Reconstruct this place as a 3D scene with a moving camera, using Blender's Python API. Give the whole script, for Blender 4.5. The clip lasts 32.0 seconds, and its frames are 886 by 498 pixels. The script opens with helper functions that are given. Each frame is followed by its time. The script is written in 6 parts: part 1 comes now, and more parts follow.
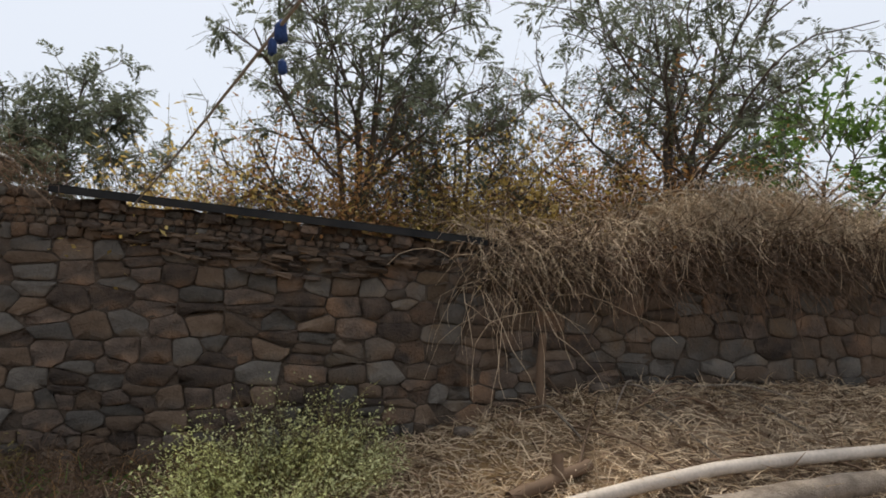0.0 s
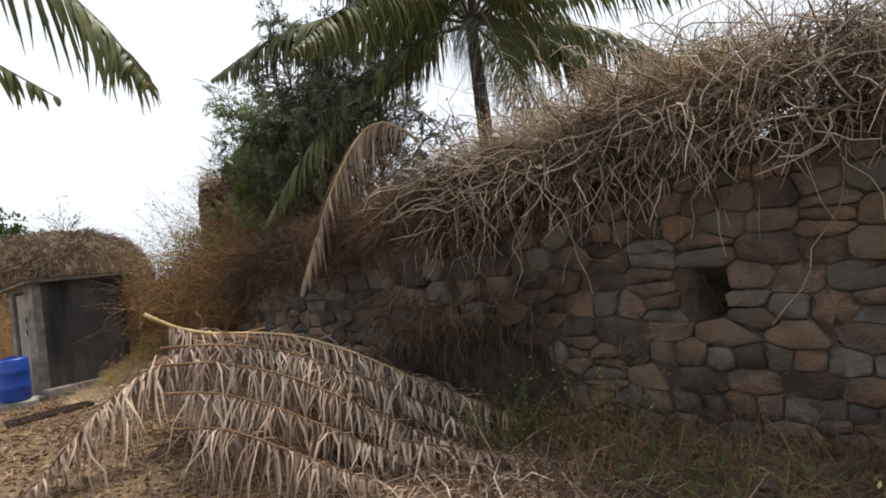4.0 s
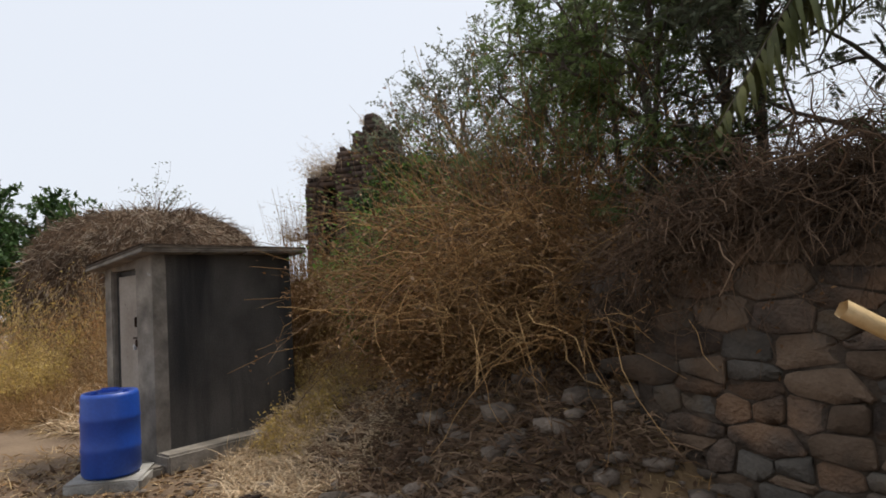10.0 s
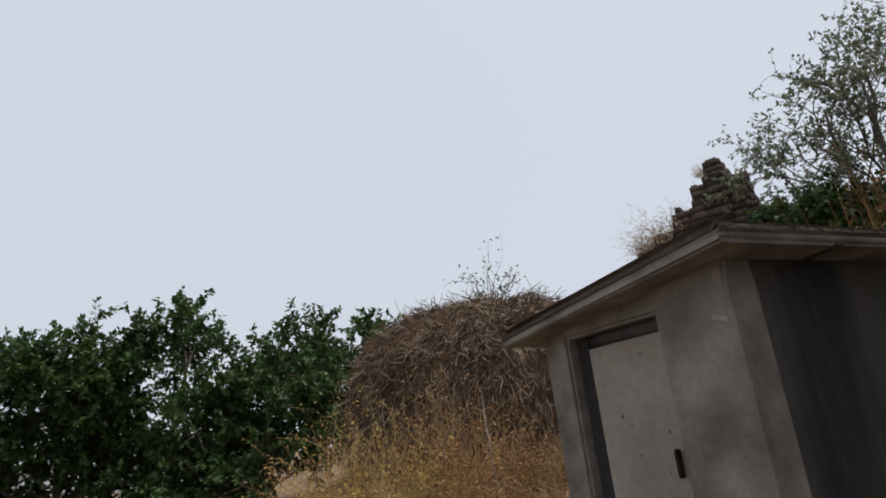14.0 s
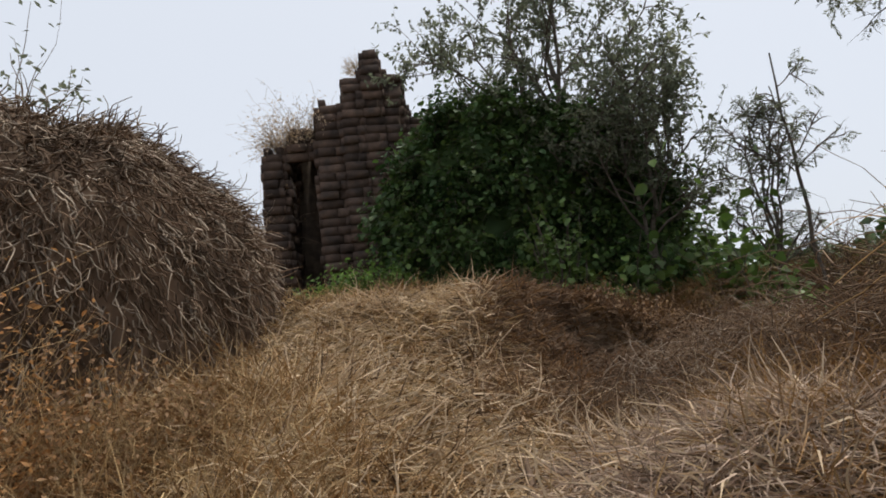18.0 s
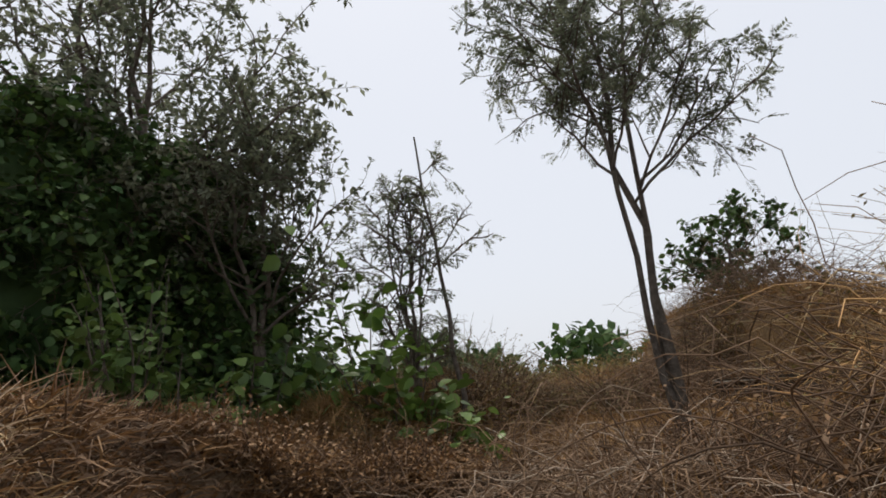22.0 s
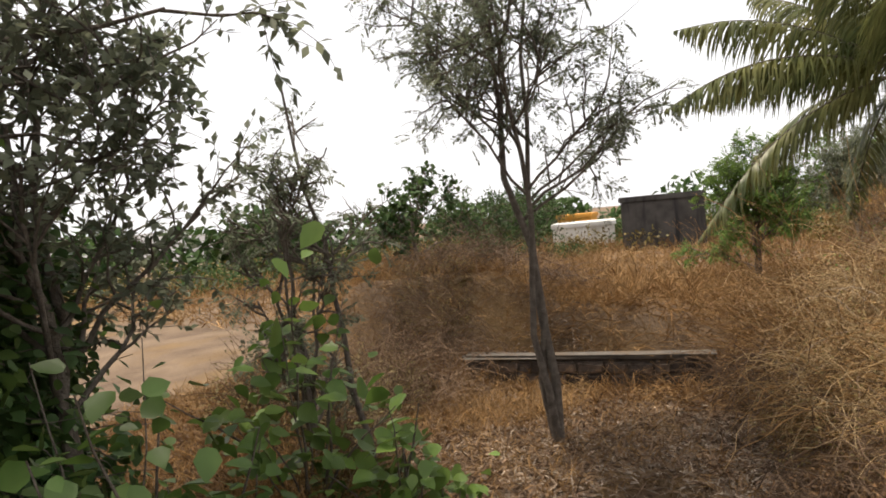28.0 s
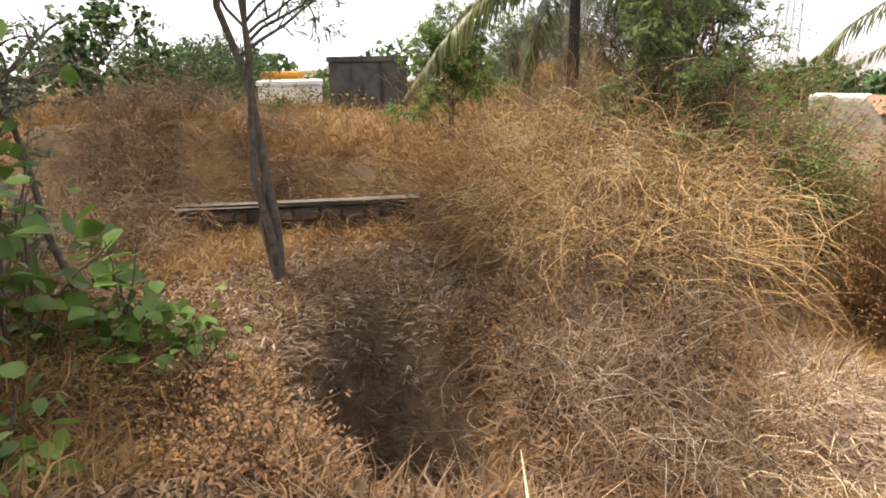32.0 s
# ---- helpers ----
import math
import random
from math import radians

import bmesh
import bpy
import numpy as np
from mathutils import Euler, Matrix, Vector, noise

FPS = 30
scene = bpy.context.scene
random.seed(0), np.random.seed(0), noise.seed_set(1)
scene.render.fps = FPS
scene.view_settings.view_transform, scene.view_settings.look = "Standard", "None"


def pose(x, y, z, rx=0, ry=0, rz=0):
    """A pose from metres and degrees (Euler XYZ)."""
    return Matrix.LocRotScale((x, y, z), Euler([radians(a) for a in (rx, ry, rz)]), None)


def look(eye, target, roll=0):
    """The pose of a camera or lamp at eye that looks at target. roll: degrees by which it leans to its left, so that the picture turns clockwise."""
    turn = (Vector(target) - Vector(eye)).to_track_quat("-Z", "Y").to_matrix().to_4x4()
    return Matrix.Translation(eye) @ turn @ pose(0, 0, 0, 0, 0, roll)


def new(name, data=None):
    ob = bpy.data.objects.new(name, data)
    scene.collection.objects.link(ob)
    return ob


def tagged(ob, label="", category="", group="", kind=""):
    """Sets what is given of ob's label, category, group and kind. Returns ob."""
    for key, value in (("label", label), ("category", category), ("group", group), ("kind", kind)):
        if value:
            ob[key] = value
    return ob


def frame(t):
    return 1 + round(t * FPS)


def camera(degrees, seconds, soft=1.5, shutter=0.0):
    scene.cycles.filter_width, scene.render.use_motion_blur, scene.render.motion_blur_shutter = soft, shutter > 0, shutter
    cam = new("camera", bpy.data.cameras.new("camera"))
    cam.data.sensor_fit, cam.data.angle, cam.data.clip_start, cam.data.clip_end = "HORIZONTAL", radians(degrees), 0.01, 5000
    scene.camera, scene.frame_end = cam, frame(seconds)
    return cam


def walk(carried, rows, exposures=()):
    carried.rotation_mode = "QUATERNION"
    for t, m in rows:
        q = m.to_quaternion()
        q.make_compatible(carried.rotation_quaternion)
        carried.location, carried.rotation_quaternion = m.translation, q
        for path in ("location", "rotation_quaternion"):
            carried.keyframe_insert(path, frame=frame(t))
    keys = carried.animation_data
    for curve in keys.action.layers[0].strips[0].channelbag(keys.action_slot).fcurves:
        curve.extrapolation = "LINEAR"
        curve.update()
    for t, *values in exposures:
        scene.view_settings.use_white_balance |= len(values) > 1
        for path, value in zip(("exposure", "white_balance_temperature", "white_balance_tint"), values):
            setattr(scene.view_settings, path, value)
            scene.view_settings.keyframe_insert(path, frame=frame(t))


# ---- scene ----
PATH = [
    (0, (3.170, -4.311, 1.618), (4.689, -3.021, 1.786), 2.4),
    (0.5, (2.983, -3.640, 1.608), (4.453, -2.293, 1.770), 1.7),
    (1, (3.012, -3.024, 1.594), (4.390, -1.583, 1.750), -0.1),
    (1.5, (3.092, -2.513, 1.567), (4.360, -0.970, 1.677), -0.8),
    (2, (2.952, -2.030, 1.581), (3.916, -0.278, 1.623), -0.7),
    (2.5, (2.603, -1.514, 1.572), (3.038, 0.436, 1.484), -2.7),
    (3, (2.085, -1.183, 1.579), (2.028, 0.816, 1.531), -11.4),
    (3.5, (1.584, -0.971, 1.612), (1.361, 1.016, 1.635), -7.3),
    (5.5, (0.001, 0.003, 1.810), (0.008, 2.003, 1.820), -1.5),
    (6, (-0.416, 0.424, 1.781), (-0.385, 2.424, 1.792), -0.4),
    (6.5, (-0.748, 0.807, 1.747), (-0.746, 2.807, 1.743), -0.1),
    (7, (-1.098, 1.208, 1.700), (-1.257, 3.201, 1.675), -0.4),
    (7.5, (-1.495, 1.644, 1.687), (-1.699, 3.634, 1.701), -1.2),
    (8, (-1.856, 2.173, 1.598), (-2.094, 4.157, 1.669), -0.7),
    (8.5, (-2.242, 2.571, 1.543), (-2.481, 4.554, 1.639), -0.5),
    (9, (-2.655, 2.968, 1.560), (-2.924, 4.948, 1.660), -1.6),
    (9.5, (-3.083, 3.479, 1.538), (-3.404, 5.450, 1.646), -2.8),
    (10, (-3.471, 3.955, 1.524), (-3.794, 5.924, 1.653), -3.5),
    (10.5, (-3.824, 4.463, 1.519), (-4.141, 6.430, 1.688), -4.2),
    (11, (-4.318, 4.966, 1.477), (-4.635, 6.930, 1.683), -5.0),
    (11.5, (-4.796, 5.485, 1.548), (-5.032, 7.409, 2.041), -4.8),
    (12, (-5.363, 5.881, 1.593), (-5.694, 7.739, 2.256), -5.4),
    (12.5, (-5.841, 6.266, 1.590), (-6.577, 7.977, 2.319), -6.3),
    (13, (-6.265, 6.609, 1.572), (-7.232, 8.215, 2.268), -6.9),
    (13.5, (-6.621, 6.899, 1.580), (-7.670, 8.481, 2.211), -7.9),
    (14, (-6.906, 7.194, 1.597), (-7.950, 8.807, 2.153), -6.9),
    (14.5, (-7.114, 7.574, 1.616), (-8.005, 9.291, 2.125), -8.5),
    (15, (-7.398, 7.936, 1.548), (-7.947, 9.810, 1.980), -7.9),
    (15.5, (-7.713, 8.317, 1.517), (-8.189, 10.228, 1.865), -9.2),
    (16.5, (-8.720, 9.450, 1.434), (-8.923, 11.415, 1.749), -7.4),
    (17.5, (-8.871, 10.800, 1.333), (-8.895, 12.789, 1.537), -6.3),
    (18, (-8.918, 11.157, 1.363), (-8.768, 13.135, 1.618), -5.8),
    (18.5, (-9.046, 11.486, 1.472), (-8.737, 13.434, 1.807), -6.7),
    (19, (-9.061, 11.776, 1.623), (-8.390, 13.618, 2.020), -8.0),
    (19.5, (-8.949, 11.967, 1.715), (-7.799, 13.545, 2.147), -8.9),
    (20, (-8.932, 12.201, 1.731), (-7.575, 13.605, 2.164), -8.8),
    (20.5, (-8.792, 12.490, 1.668), (-7.342, 13.801, 2.089), -7.5),
    (21, (-8.669, 12.966, 1.559), (-7.226, 14.291, 1.959), -6.3),
    (21.5, (-8.604, 13.472, 1.514), (-7.194, 14.820, 1.954), -6.1),
    (22, (-8.632, 14.012, 1.615), (-7.204, 15.340, 2.056), -6.3),
    (22.5, (-8.753, 14.393, 1.788), (-7.313, 15.721, 2.193), -5.9),
    (23, (-8.878, 14.839, 2.045), (-7.410, 16.136, 2.448), -6.5),
    (23.5, (-8.885, 15.358, 2.157), (-7.301, 16.515, 2.546), -7.9),
    (24, (-8.896, 15.889, 2.271), (-7.242, 16.948, 2.650), -10.3),
    (24.5, (-8.861, 16.276, 2.305), (-7.133, 17.215, 2.667), -11.5),
    (25, (-8.824, 16.690, 2.397), (-7.057, 17.561, 2.745), -14.9),
    (25.5, (-8.914, 17.132, 2.485), (-7.141, 17.988, 2.839), -14.6),
    (27.5, (-9.091, 18.056, 3.328), (-7.110, 18.329, 3.347), -6.7),
    (28, (-9.057, 18.387, 3.485), (-7.068, 18.200, 3.377), -5.3),
    (28.5, (-9.039, 18.662, 3.584), (-7.143, 18.042, 3.426), -3.3),
    (29, (-9.105, 18.664, 3.602), (-7.354, 17.710, 3.449), -3.0),
    (29.5, (-9.127, 18.653, 3.551), (-7.475, 17.536, 3.403), -3.9),
    (30, (-9.114, 18.634, 3.554), (-7.476, 17.496, 3.409), -4.5),
    (30.5, (-9.106, 18.643, 3.535), (-7.458, 17.519, 3.394), -4.7),
    (31, (-9.121, 18.666, 3.388), (-7.445, 17.602, 3.142), -3.5),
    (31.5, (-9.251, 18.673, 3.273), (-7.606, 17.656, 2.764), -1.5),
    (32, (-9.206, 18.635, 3.271), (-7.582, 17.624, 2.689), -0.9),
]
cam = camera(71.4, 32.0, soft=1.8)
walk(cam, [(t, look(eye, target, roll)) for t, eye, target, roll in PATH],
     [(0, 0.1, 6500, 10), (1, -0.15, 6500, 10), (2, 0.45, 6550, 10), (3, 0.5, 6600, 11), (6, 0.2, 6600, 11), (11, 0.1, 6500, 10), (12, -0.6, 6400, 10), (13, -0.3, 6400, 10), (14, -0.2, 6400, 10), (15.5, -0.02, 6450, 10), (18.3, 0.0, 6500, 10), (20, -0.2, 6500, 10), (22, 0.05, 6650, 11), (23, 0.2, 6700, 11), (28, 0.65, 7200, 13), (30.5, 0.4, 7300, 13), (31.2, 0.6, 7300, 13), (32, 1.25, 7100, 13)])

# ---- light: bright haze, high soft sun ----
SUN_FROM = Vector((0.25, 0.3, 1.0)).normalized()
world = bpy.data.worlds.new("hazy_sky")
scene.world = world
world.use_nodes = True
wn = world.node_tree.nodes
sky = wn.new("ShaderNodeTexSky")
sky.sky_type = "NISHITA"
sky.sun_disc = False
sky.sun_elevation = math.asin(SUN_FROM.z)
sky.sun_rotation = math.atan2(SUN_FROM.x, SUN_FROM.y)
sky.air_density, sky.dust_density, sky.ozone_density, sky.altitude = 1.0, 6.0, 2.0, 300
haze = wn.new("ShaderNodeMix")
haze.data_type = "RGBA"
haze.inputs[0].default_value = 0.82
haze.inputs[7].default_value = (8.4, 8.9, 9.7, 1)
wn["Background"].inputs["Strength"].default_value = 0.1
world.node_tree.links.new(sky.outputs[0], haze.inputs[6])
world.node_tree.links.new(haze.outputs[2], wn["Background"].inputs["Color"])
sun_data = bpy.data.lights.new("sun", "SUN")
sun_data.energy, sun_data.angle, sun_data.color = 3.0, radians(6), (1.0, 0.94, 0.84)
sun_ob = new("sun", sun_data)
sun_ob.matrix_world = look(SUN_FROM * 50, (0, 0, 0))

# ---- materials ----
def material(name, base, other, scale=6.0, rough=0.9, bump=0.3, fine=60.0, vary=0.25, metal=0.0, island=False, stain=None, detail=6, gloss=0.3, streak=False):
    """Two colours mixed by coarse and fine noise, with value change from piece to piece and relief."""
    m = bpy.data.materials.new(name)
    m.use_nodes = True
    nt = m.node_tree
    n, link = nt.nodes, nt.links.new
    bsdf = n["Principled BSDF"]
    co = n.new("ShaderNodeNewGeometry")
    tc = n.new("ShaderNodeTexCoord")
    a = n.new("ShaderNodeTexNoise"); a.inputs["Scale"].default_value = scale; a.inputs["Detail"].default_value = detail
    b = n.new("ShaderNodeTexNoise"); b.inputs["Scale"].default_value = fine; b.inputs["Detail"].default_value = 4
    link(tc.outputs["Object"], a.inputs["Vector"]); link(tc.outputs["Object"], b.inputs["Vector"])
    ramp = n.new("ShaderNodeValToRGB")
    ramp.color_ramp.elements[0].position, ramp.color_ramp.elements[1].position = 0.32, 0.68
    ramp.color_ramp.elements[0].color, ramp.color_ramp.elements[1].color = (*base, 1), (*other, 1)
    link(a.outputs["Fac"], ramp.inputs["Fac"])
    col = ramp.outputs["Color"]
    if stain:
        s = n.new("ShaderNodeTexNoise"); s.inputs["Scale"].default_value = scale * 0.35; s.inputs["Detail"].default_value = 8
        if streak:
            mp = n.new("ShaderNodeMapping"); mp.inputs["Scale"].default_value = (5.0, 5.0, 0.55)
            link(tc.outputs["Object"], mp.inputs["Vector"]); link(mp.outputs[0], s.inputs["Vector"])
        else:
            link(tc.outputs["Object"], s.inputs["Vector"])
        sr = n.new("ShaderNodeValToRGB"); sr.color_ramp.elements[0].position, sr.color_ramp.elements[1].position = 0.5, 0.66
        link(s.outputs["Fac"], sr.inputs["Fac"])
        mx = n.new("ShaderNodeMix"); mx.data_type = "RGBA"; mx.inputs[7].default_value = (*stain, 1)
        link(sr.outputs["Color"], mx.inputs[0]); link(col, mx.inputs[6]); col = mx.outputs[2]
    hsv = n.new("ShaderNodeHueSaturation")
    link(col, hsv.inputs["Color"])
    rnd = n.new("ShaderNodeObjectInfo").outputs["Random"] if not island else co.outputs["Random Per Island"]
    mr = n.new("ShaderNodeMapRange"); mr.inputs[3].default_value, mr.inputs[4].default_value = 1 - vary, 1 + vary
    link(rnd, mr.inputs[0])
    mul = n.new("ShaderNodeMath"); mul.operation = "MULTIPLY"
    mf = n.new("ShaderNodeMapRange"); mf.inputs[3].default_value, mf.inputs[4].default_value = 0.75, 1.25
    link(b.outputs["Fac"], mf.inputs[0]); link(mr.outputs[0], mul.inputs[0]); link(mf.outputs[0], mul.inputs[1])
    link(mul.outputs[0], hsv.inputs["Value"]); link(hsv.outputs[0], bsdf.inputs["Base Color"])
    bsdf.inputs["Roughness"].default_value, bsdf.inputs["Metallic"].default_value = rough, metal
    bsdf.inputs["Specular IOR Level"].default_value = gloss
    if bump:
        bp = n.new("ShaderNodeBump"); bp.inputs["Strength"].default_value = bump; bp.inputs["Distance"].default_value = 0.02
        add = n.new("ShaderNodeMath"); add.operation = "ADD"
        link(a.outputs["Fac"], add.inputs[0]); link(b.outputs["Fac"], add.inputs[1])
        link(add.outputs[0], bp.inputs["Height"]); link(bp.outputs[0], bsdf.inputs["Normal"])
    return m


def leafy(name, base, other, vary=0.35, through_light=0.25, rough=0.6):
    """Thin leaf or straw: colour from piece to piece, some light let through."""
    m = material(name, base, other, scale=1.3, rough=rough, bump=0, fine=9, vary=vary, island=True)
    m.node_tree.nodes["Principled BSDF"].inputs["Subsurface Weight"].default_value = 0.0
    nt = m.node_tree
    tr = nt.nodes.new("ShaderNodeBsdfTranslucent")
    mix = nt.nodes.new("ShaderNodeMixShader")
    mix.inputs[0].default_value = through_light
    src = nt.nodes["Principled BSDF"].inputs["Base Color"].links[0].from_socket
    nt.links.new(src, tr.inputs["Color"])
    nt.links.new(nt.nodes["Principled BSDF"].outputs[0], mix.inputs[1]); nt.links.new(tr.outputs[0], mix.inputs[2])
    nt.links.new(mix.outputs[0], nt.nodes["Material Output"].inputs["Surface"])
    return m


M_SOIL = material("dry_soil", (0.11, 0.074, 0.048), (0.195, 0.138, 0.09), 1.1, 1.0, 1.0, 26, 0.0, stain=(0.20, 0.125, 0.055))
M_STONE = material("basalt_stone", (0.057, 0.044, 0.036), (0.123, 0.089, 0.066), 7, 0.95, 1.0, 50, 0.45, stain=(0.17, 0.105, 0.065))
M_STONE_TAN = material("rusty_stone", (0.094, 0.064, 0.043), (0.152, 0.107, 0.074), 5, 0.95, 0.7, 45, 0.35, stain=(0.10, 0.085, 0.07))
M_STONE_GREY = material("grey_stone", (0.074, 0.066, 0.057), (0.127, 0.111, 0.094), 5, 0.95, 0.7, 45, 0.35, stain=(0.12, 0.085, 0.055))
M_STONE_IS = material("basalt_stone_far", (0.057, 0.044, 0.036), (0.123, 0.089, 0.066), 7, 0.95, 1.0, 50, 0.45, island=True, stain=(0.17, 0.105, 0.065))
M_TAN_IS = material("rusty_stone_far", (0.094, 0.064, 0.043), (0.152, 0.107, 0.074), 5, 0.95, 0.7, 45, 0.35, island=True, stain=(0.10, 0.085, 0.07))
M_GREY_IS = material("grey_stone_far", (0.074, 0.066, 0.057), (0.127, 0.111, 0.094), 5, 0.95, 0.7, 45, 0.35, island=True, stain=(0.12, 0.085, 0.055))
M_RUIN = material("dark_brick", (0.05, 0.038, 0.032), (0.115, 0.075, 0.055), 4, 0.95, 0.7, 40, 0.35, island=True)
M_MUD = material("mud_joint", (0.05, 0.038, 0.029), (0.10, 0.075, 0.056), 7, 1.0, 1.0, 40, 0)
M_CONC = material("grey_concrete", (0.135, 0.118, 0.10), (0.285, 0.255, 0.218), 4.5, 0.9, 0.22, 34, 0.05, stain=(0.085, 0.074, 0.063))
# base tone darkened for the outhouse's shaded side; the streaks are damp
M_CONC_D = material("weathered_plaster_shaded", (0.05, 0.046, 0.043), (0.095, 0.088, 0.081), 1.8, 0.95, 0.3, 60, 0.05, stain=(0.03, 0.029, 0.029), streak=True)
M_SHEET = material("asbestos_sheet", (0.26, 0.25, 0.23), (0.40, 0.385, 0.36), 5, 0.95, 0.5, 50, 0.1, stain=(0.15, 0.14, 0.125))
M_DOOR = material("weathered_door", (0.25, 0.215, 0.18), (0.33, 0.29, 0.25), 2, 0.7, 0.1, 25, 0, stain=(0.18, 0.145, 0.12))
M_IRON = material("rusted_iron", (0.025, 0.022, 0.022), (0.07, 0.04, 0.028), 9, 0.7, 0.3, 60, 0.1, metal=0.6)
M_TIN = material("black_tin_sheet", (0.008, 0.008, 0.009), (0.022, 0.02, 0.019), 4, 0.6, 0.1, 30, 0.1, metal=0.2)
M_BLUE = material("blue_plastic", (0.01, 0.05, 0.30), (0.015, 0.075, 0.40), 3, 0.42, 0.05, 40, 0.02, gloss=0.5)
M_PVC = material("dusty_plastic_pipe", (0.45, 0.38, 0.31), (0.58, 0.50, 0.42), 5, 0.6, 0.1, 40, 0.05)
M_BARK = material("grey_bark", (0.075, 0.06, 0.048), (0.15, 0.125, 0.10), 14, 0.95, 0.9, 60, 0.15)
M_PALM = material("palm_bark", (0.035, 0.03, 0.026), (0.085, 0.07, 0.058), 18, 0.95, 0.9, 60, 0.1)
M_WOOD = material("dead_wood", (0.13, 0.10, 0.075), (0.27, 0.22, 0.17), 8, 0.9, 0.6, 60, 0.25)
M_TWIG = leafy("dry_twig", (0.11, 0.068, 0.042), (0.22, 0.145, 0.09), 0.45, 0.0, 0.9)
M_TWIG_PALE = leafy("pale_creeper", (0.25, 0.195, 0.145), (0.42, 0.34, 0.26), 0.4, 0.0, 0.9)
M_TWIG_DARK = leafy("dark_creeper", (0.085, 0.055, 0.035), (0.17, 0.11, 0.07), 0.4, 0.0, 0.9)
M_STRAW = leafy("straw", (0.36, 0.24, 0.115), (0.52, 0.385, 0.215), 0.4, 0.12, 0.8)
M_STRAW_RED = leafy("russet_grass", (0.20, 0.108, 0.042), (0.33, 0.20, 0.085), 0.4, 0.15, 0.8)
M_FROND_DRY = leafy("dry_palm_leaf", (0.235, 0.158, 0.113), (0.50, 0.385, 0.29), 0.55, 0.12, 0.6)
M_RIB = material("pale_frond_rib", (0.36, 0.24, 0.10), (0.55, 0.40, 0.22), 6, 0.6, 0.2, 50, 0.2)
M_RIB_BROWN = material("brown_frond_rib", (0.14, 0.075, 0.034), (0.25, 0.145, 0.068), 6, 0.7, 0.2, 50, 0.2)
M_FROND = leafy("palm_leaf", (0.07, 0.095, 0.035), (0.20, 0.195, 0.07), 0.4, 0.25, 0.4)
M_LEAF_GREY = leafy("greygreen_leaf", (0.10, 0.118, 0.075), (0.19, 0.205, 0.138), 0.4, 0.5)
M_LEAF_GOLD = leafy("golden_leaf", (0.40, 0.28, 0.07), (0.58, 0.43, 0.14), 0.4, 0.4)
M_LEAF_RUST = leafy("rust_leaf", (0.33, 0.16, 0.06), (0.50, 0.28, 0.11), 0.4, 0.4)
M_STRAW_PALE = leafy("pale_straw", (0.48, 0.36, 0.23), (0.66, 0.52, 0.36), 0.4, 0.15, 0.75)
M_LEAF = leafy("green_leaf", (0.085, 0.165, 0.03), (0.165, 0.255, 0.06), 0.4, 0.4)
M_LEAF_SOFT = leafy("soft_green_leaf", (0.088, 0.135, 0.042), (0.17, 0.215, 0.085), 0.4, 0.45)
M_STEM_GOLD = leafy("golden_stem", (0.33, 0.185, 0.075), (0.48, 0.31, 0.14), 0.45, 0.0, 0.9)
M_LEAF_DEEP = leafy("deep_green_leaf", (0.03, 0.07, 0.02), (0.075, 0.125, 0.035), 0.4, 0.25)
M_LEAF_OLIVE = leafy("olive_leaf", (0.12, 0.098, 0.03), (0.22, 0.168, 0.055), 0.4, 0.16)
M_LEAF_BROAD = leafy("broad_green_leaf", (0.065, 0.125, 0.025), (0.16, 0.23, 0.055), 0.4, 0.35, 0.4)
M_LEAF_BROWN = leafy("russet_leaf", (0.15, 0.076, 0.032), (0.26, 0.145, 0.06), 0.4, 0.14)
M_LEAF_IVY = leafy("ivy_leaf", (0.06, 0.115, 0.025), (0.13, 0.185, 0.05), 0.4, 0.3, 0.45)
M_FLOWER = leafy("pale_weed", (0.36, 0.38, 0.13), (0.60, 0.60, 0.32), 0.35, 0.3)
# distance haze is mixed into the hills' pale grey
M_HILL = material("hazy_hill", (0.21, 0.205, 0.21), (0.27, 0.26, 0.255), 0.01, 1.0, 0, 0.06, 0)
M_WHITE = material("white_paint", (0.72, 0.71, 0.68), (0.8, 0.79, 0.76), 2, 0.8, 0.05, 30, 0, stain=(0.55, 0.52, 0.47))
M_ROOFTILE = material("clay_roof", (0.22, 0.115, 0.075), (0.32, 0.18, 0.12), 3, 0.9, 0.3, 30, 0.1)
M_ORANGE = material("orange_paint", (0.65, 0.30, 0.05), (0.72, 0.36, 0.08), 2, 0.8, 0, 20, 0)
M_GALV = material("galvanised_steel", (0.42, 0.43, 0.45), (0.55, 0.56, 0.58), 4, 0.5, 0.05, 30, 0, metal=0.4)
M_ROPE = material("nylon_rope", (0.20, 0.18, 0.15), (0.32, 0.29, 0.25), 30, 0.9, 0.2, 90, 0)
M_CLOTH = material("blue_cloth", (0.015, 0.035, 0.11), (0.03, 0.06, 0.17), 9, 0.9, 0.3, 60, 0)
M_RUBBLE = material("pale_rubble", (0.095, 0.074, 0.058), (0.19, 0.152, 0.12), 7, 0.95, 0.9, 40, 0.45, island=True)

# ---- mesh helpers ----
rng = np.random.default_rng(7)


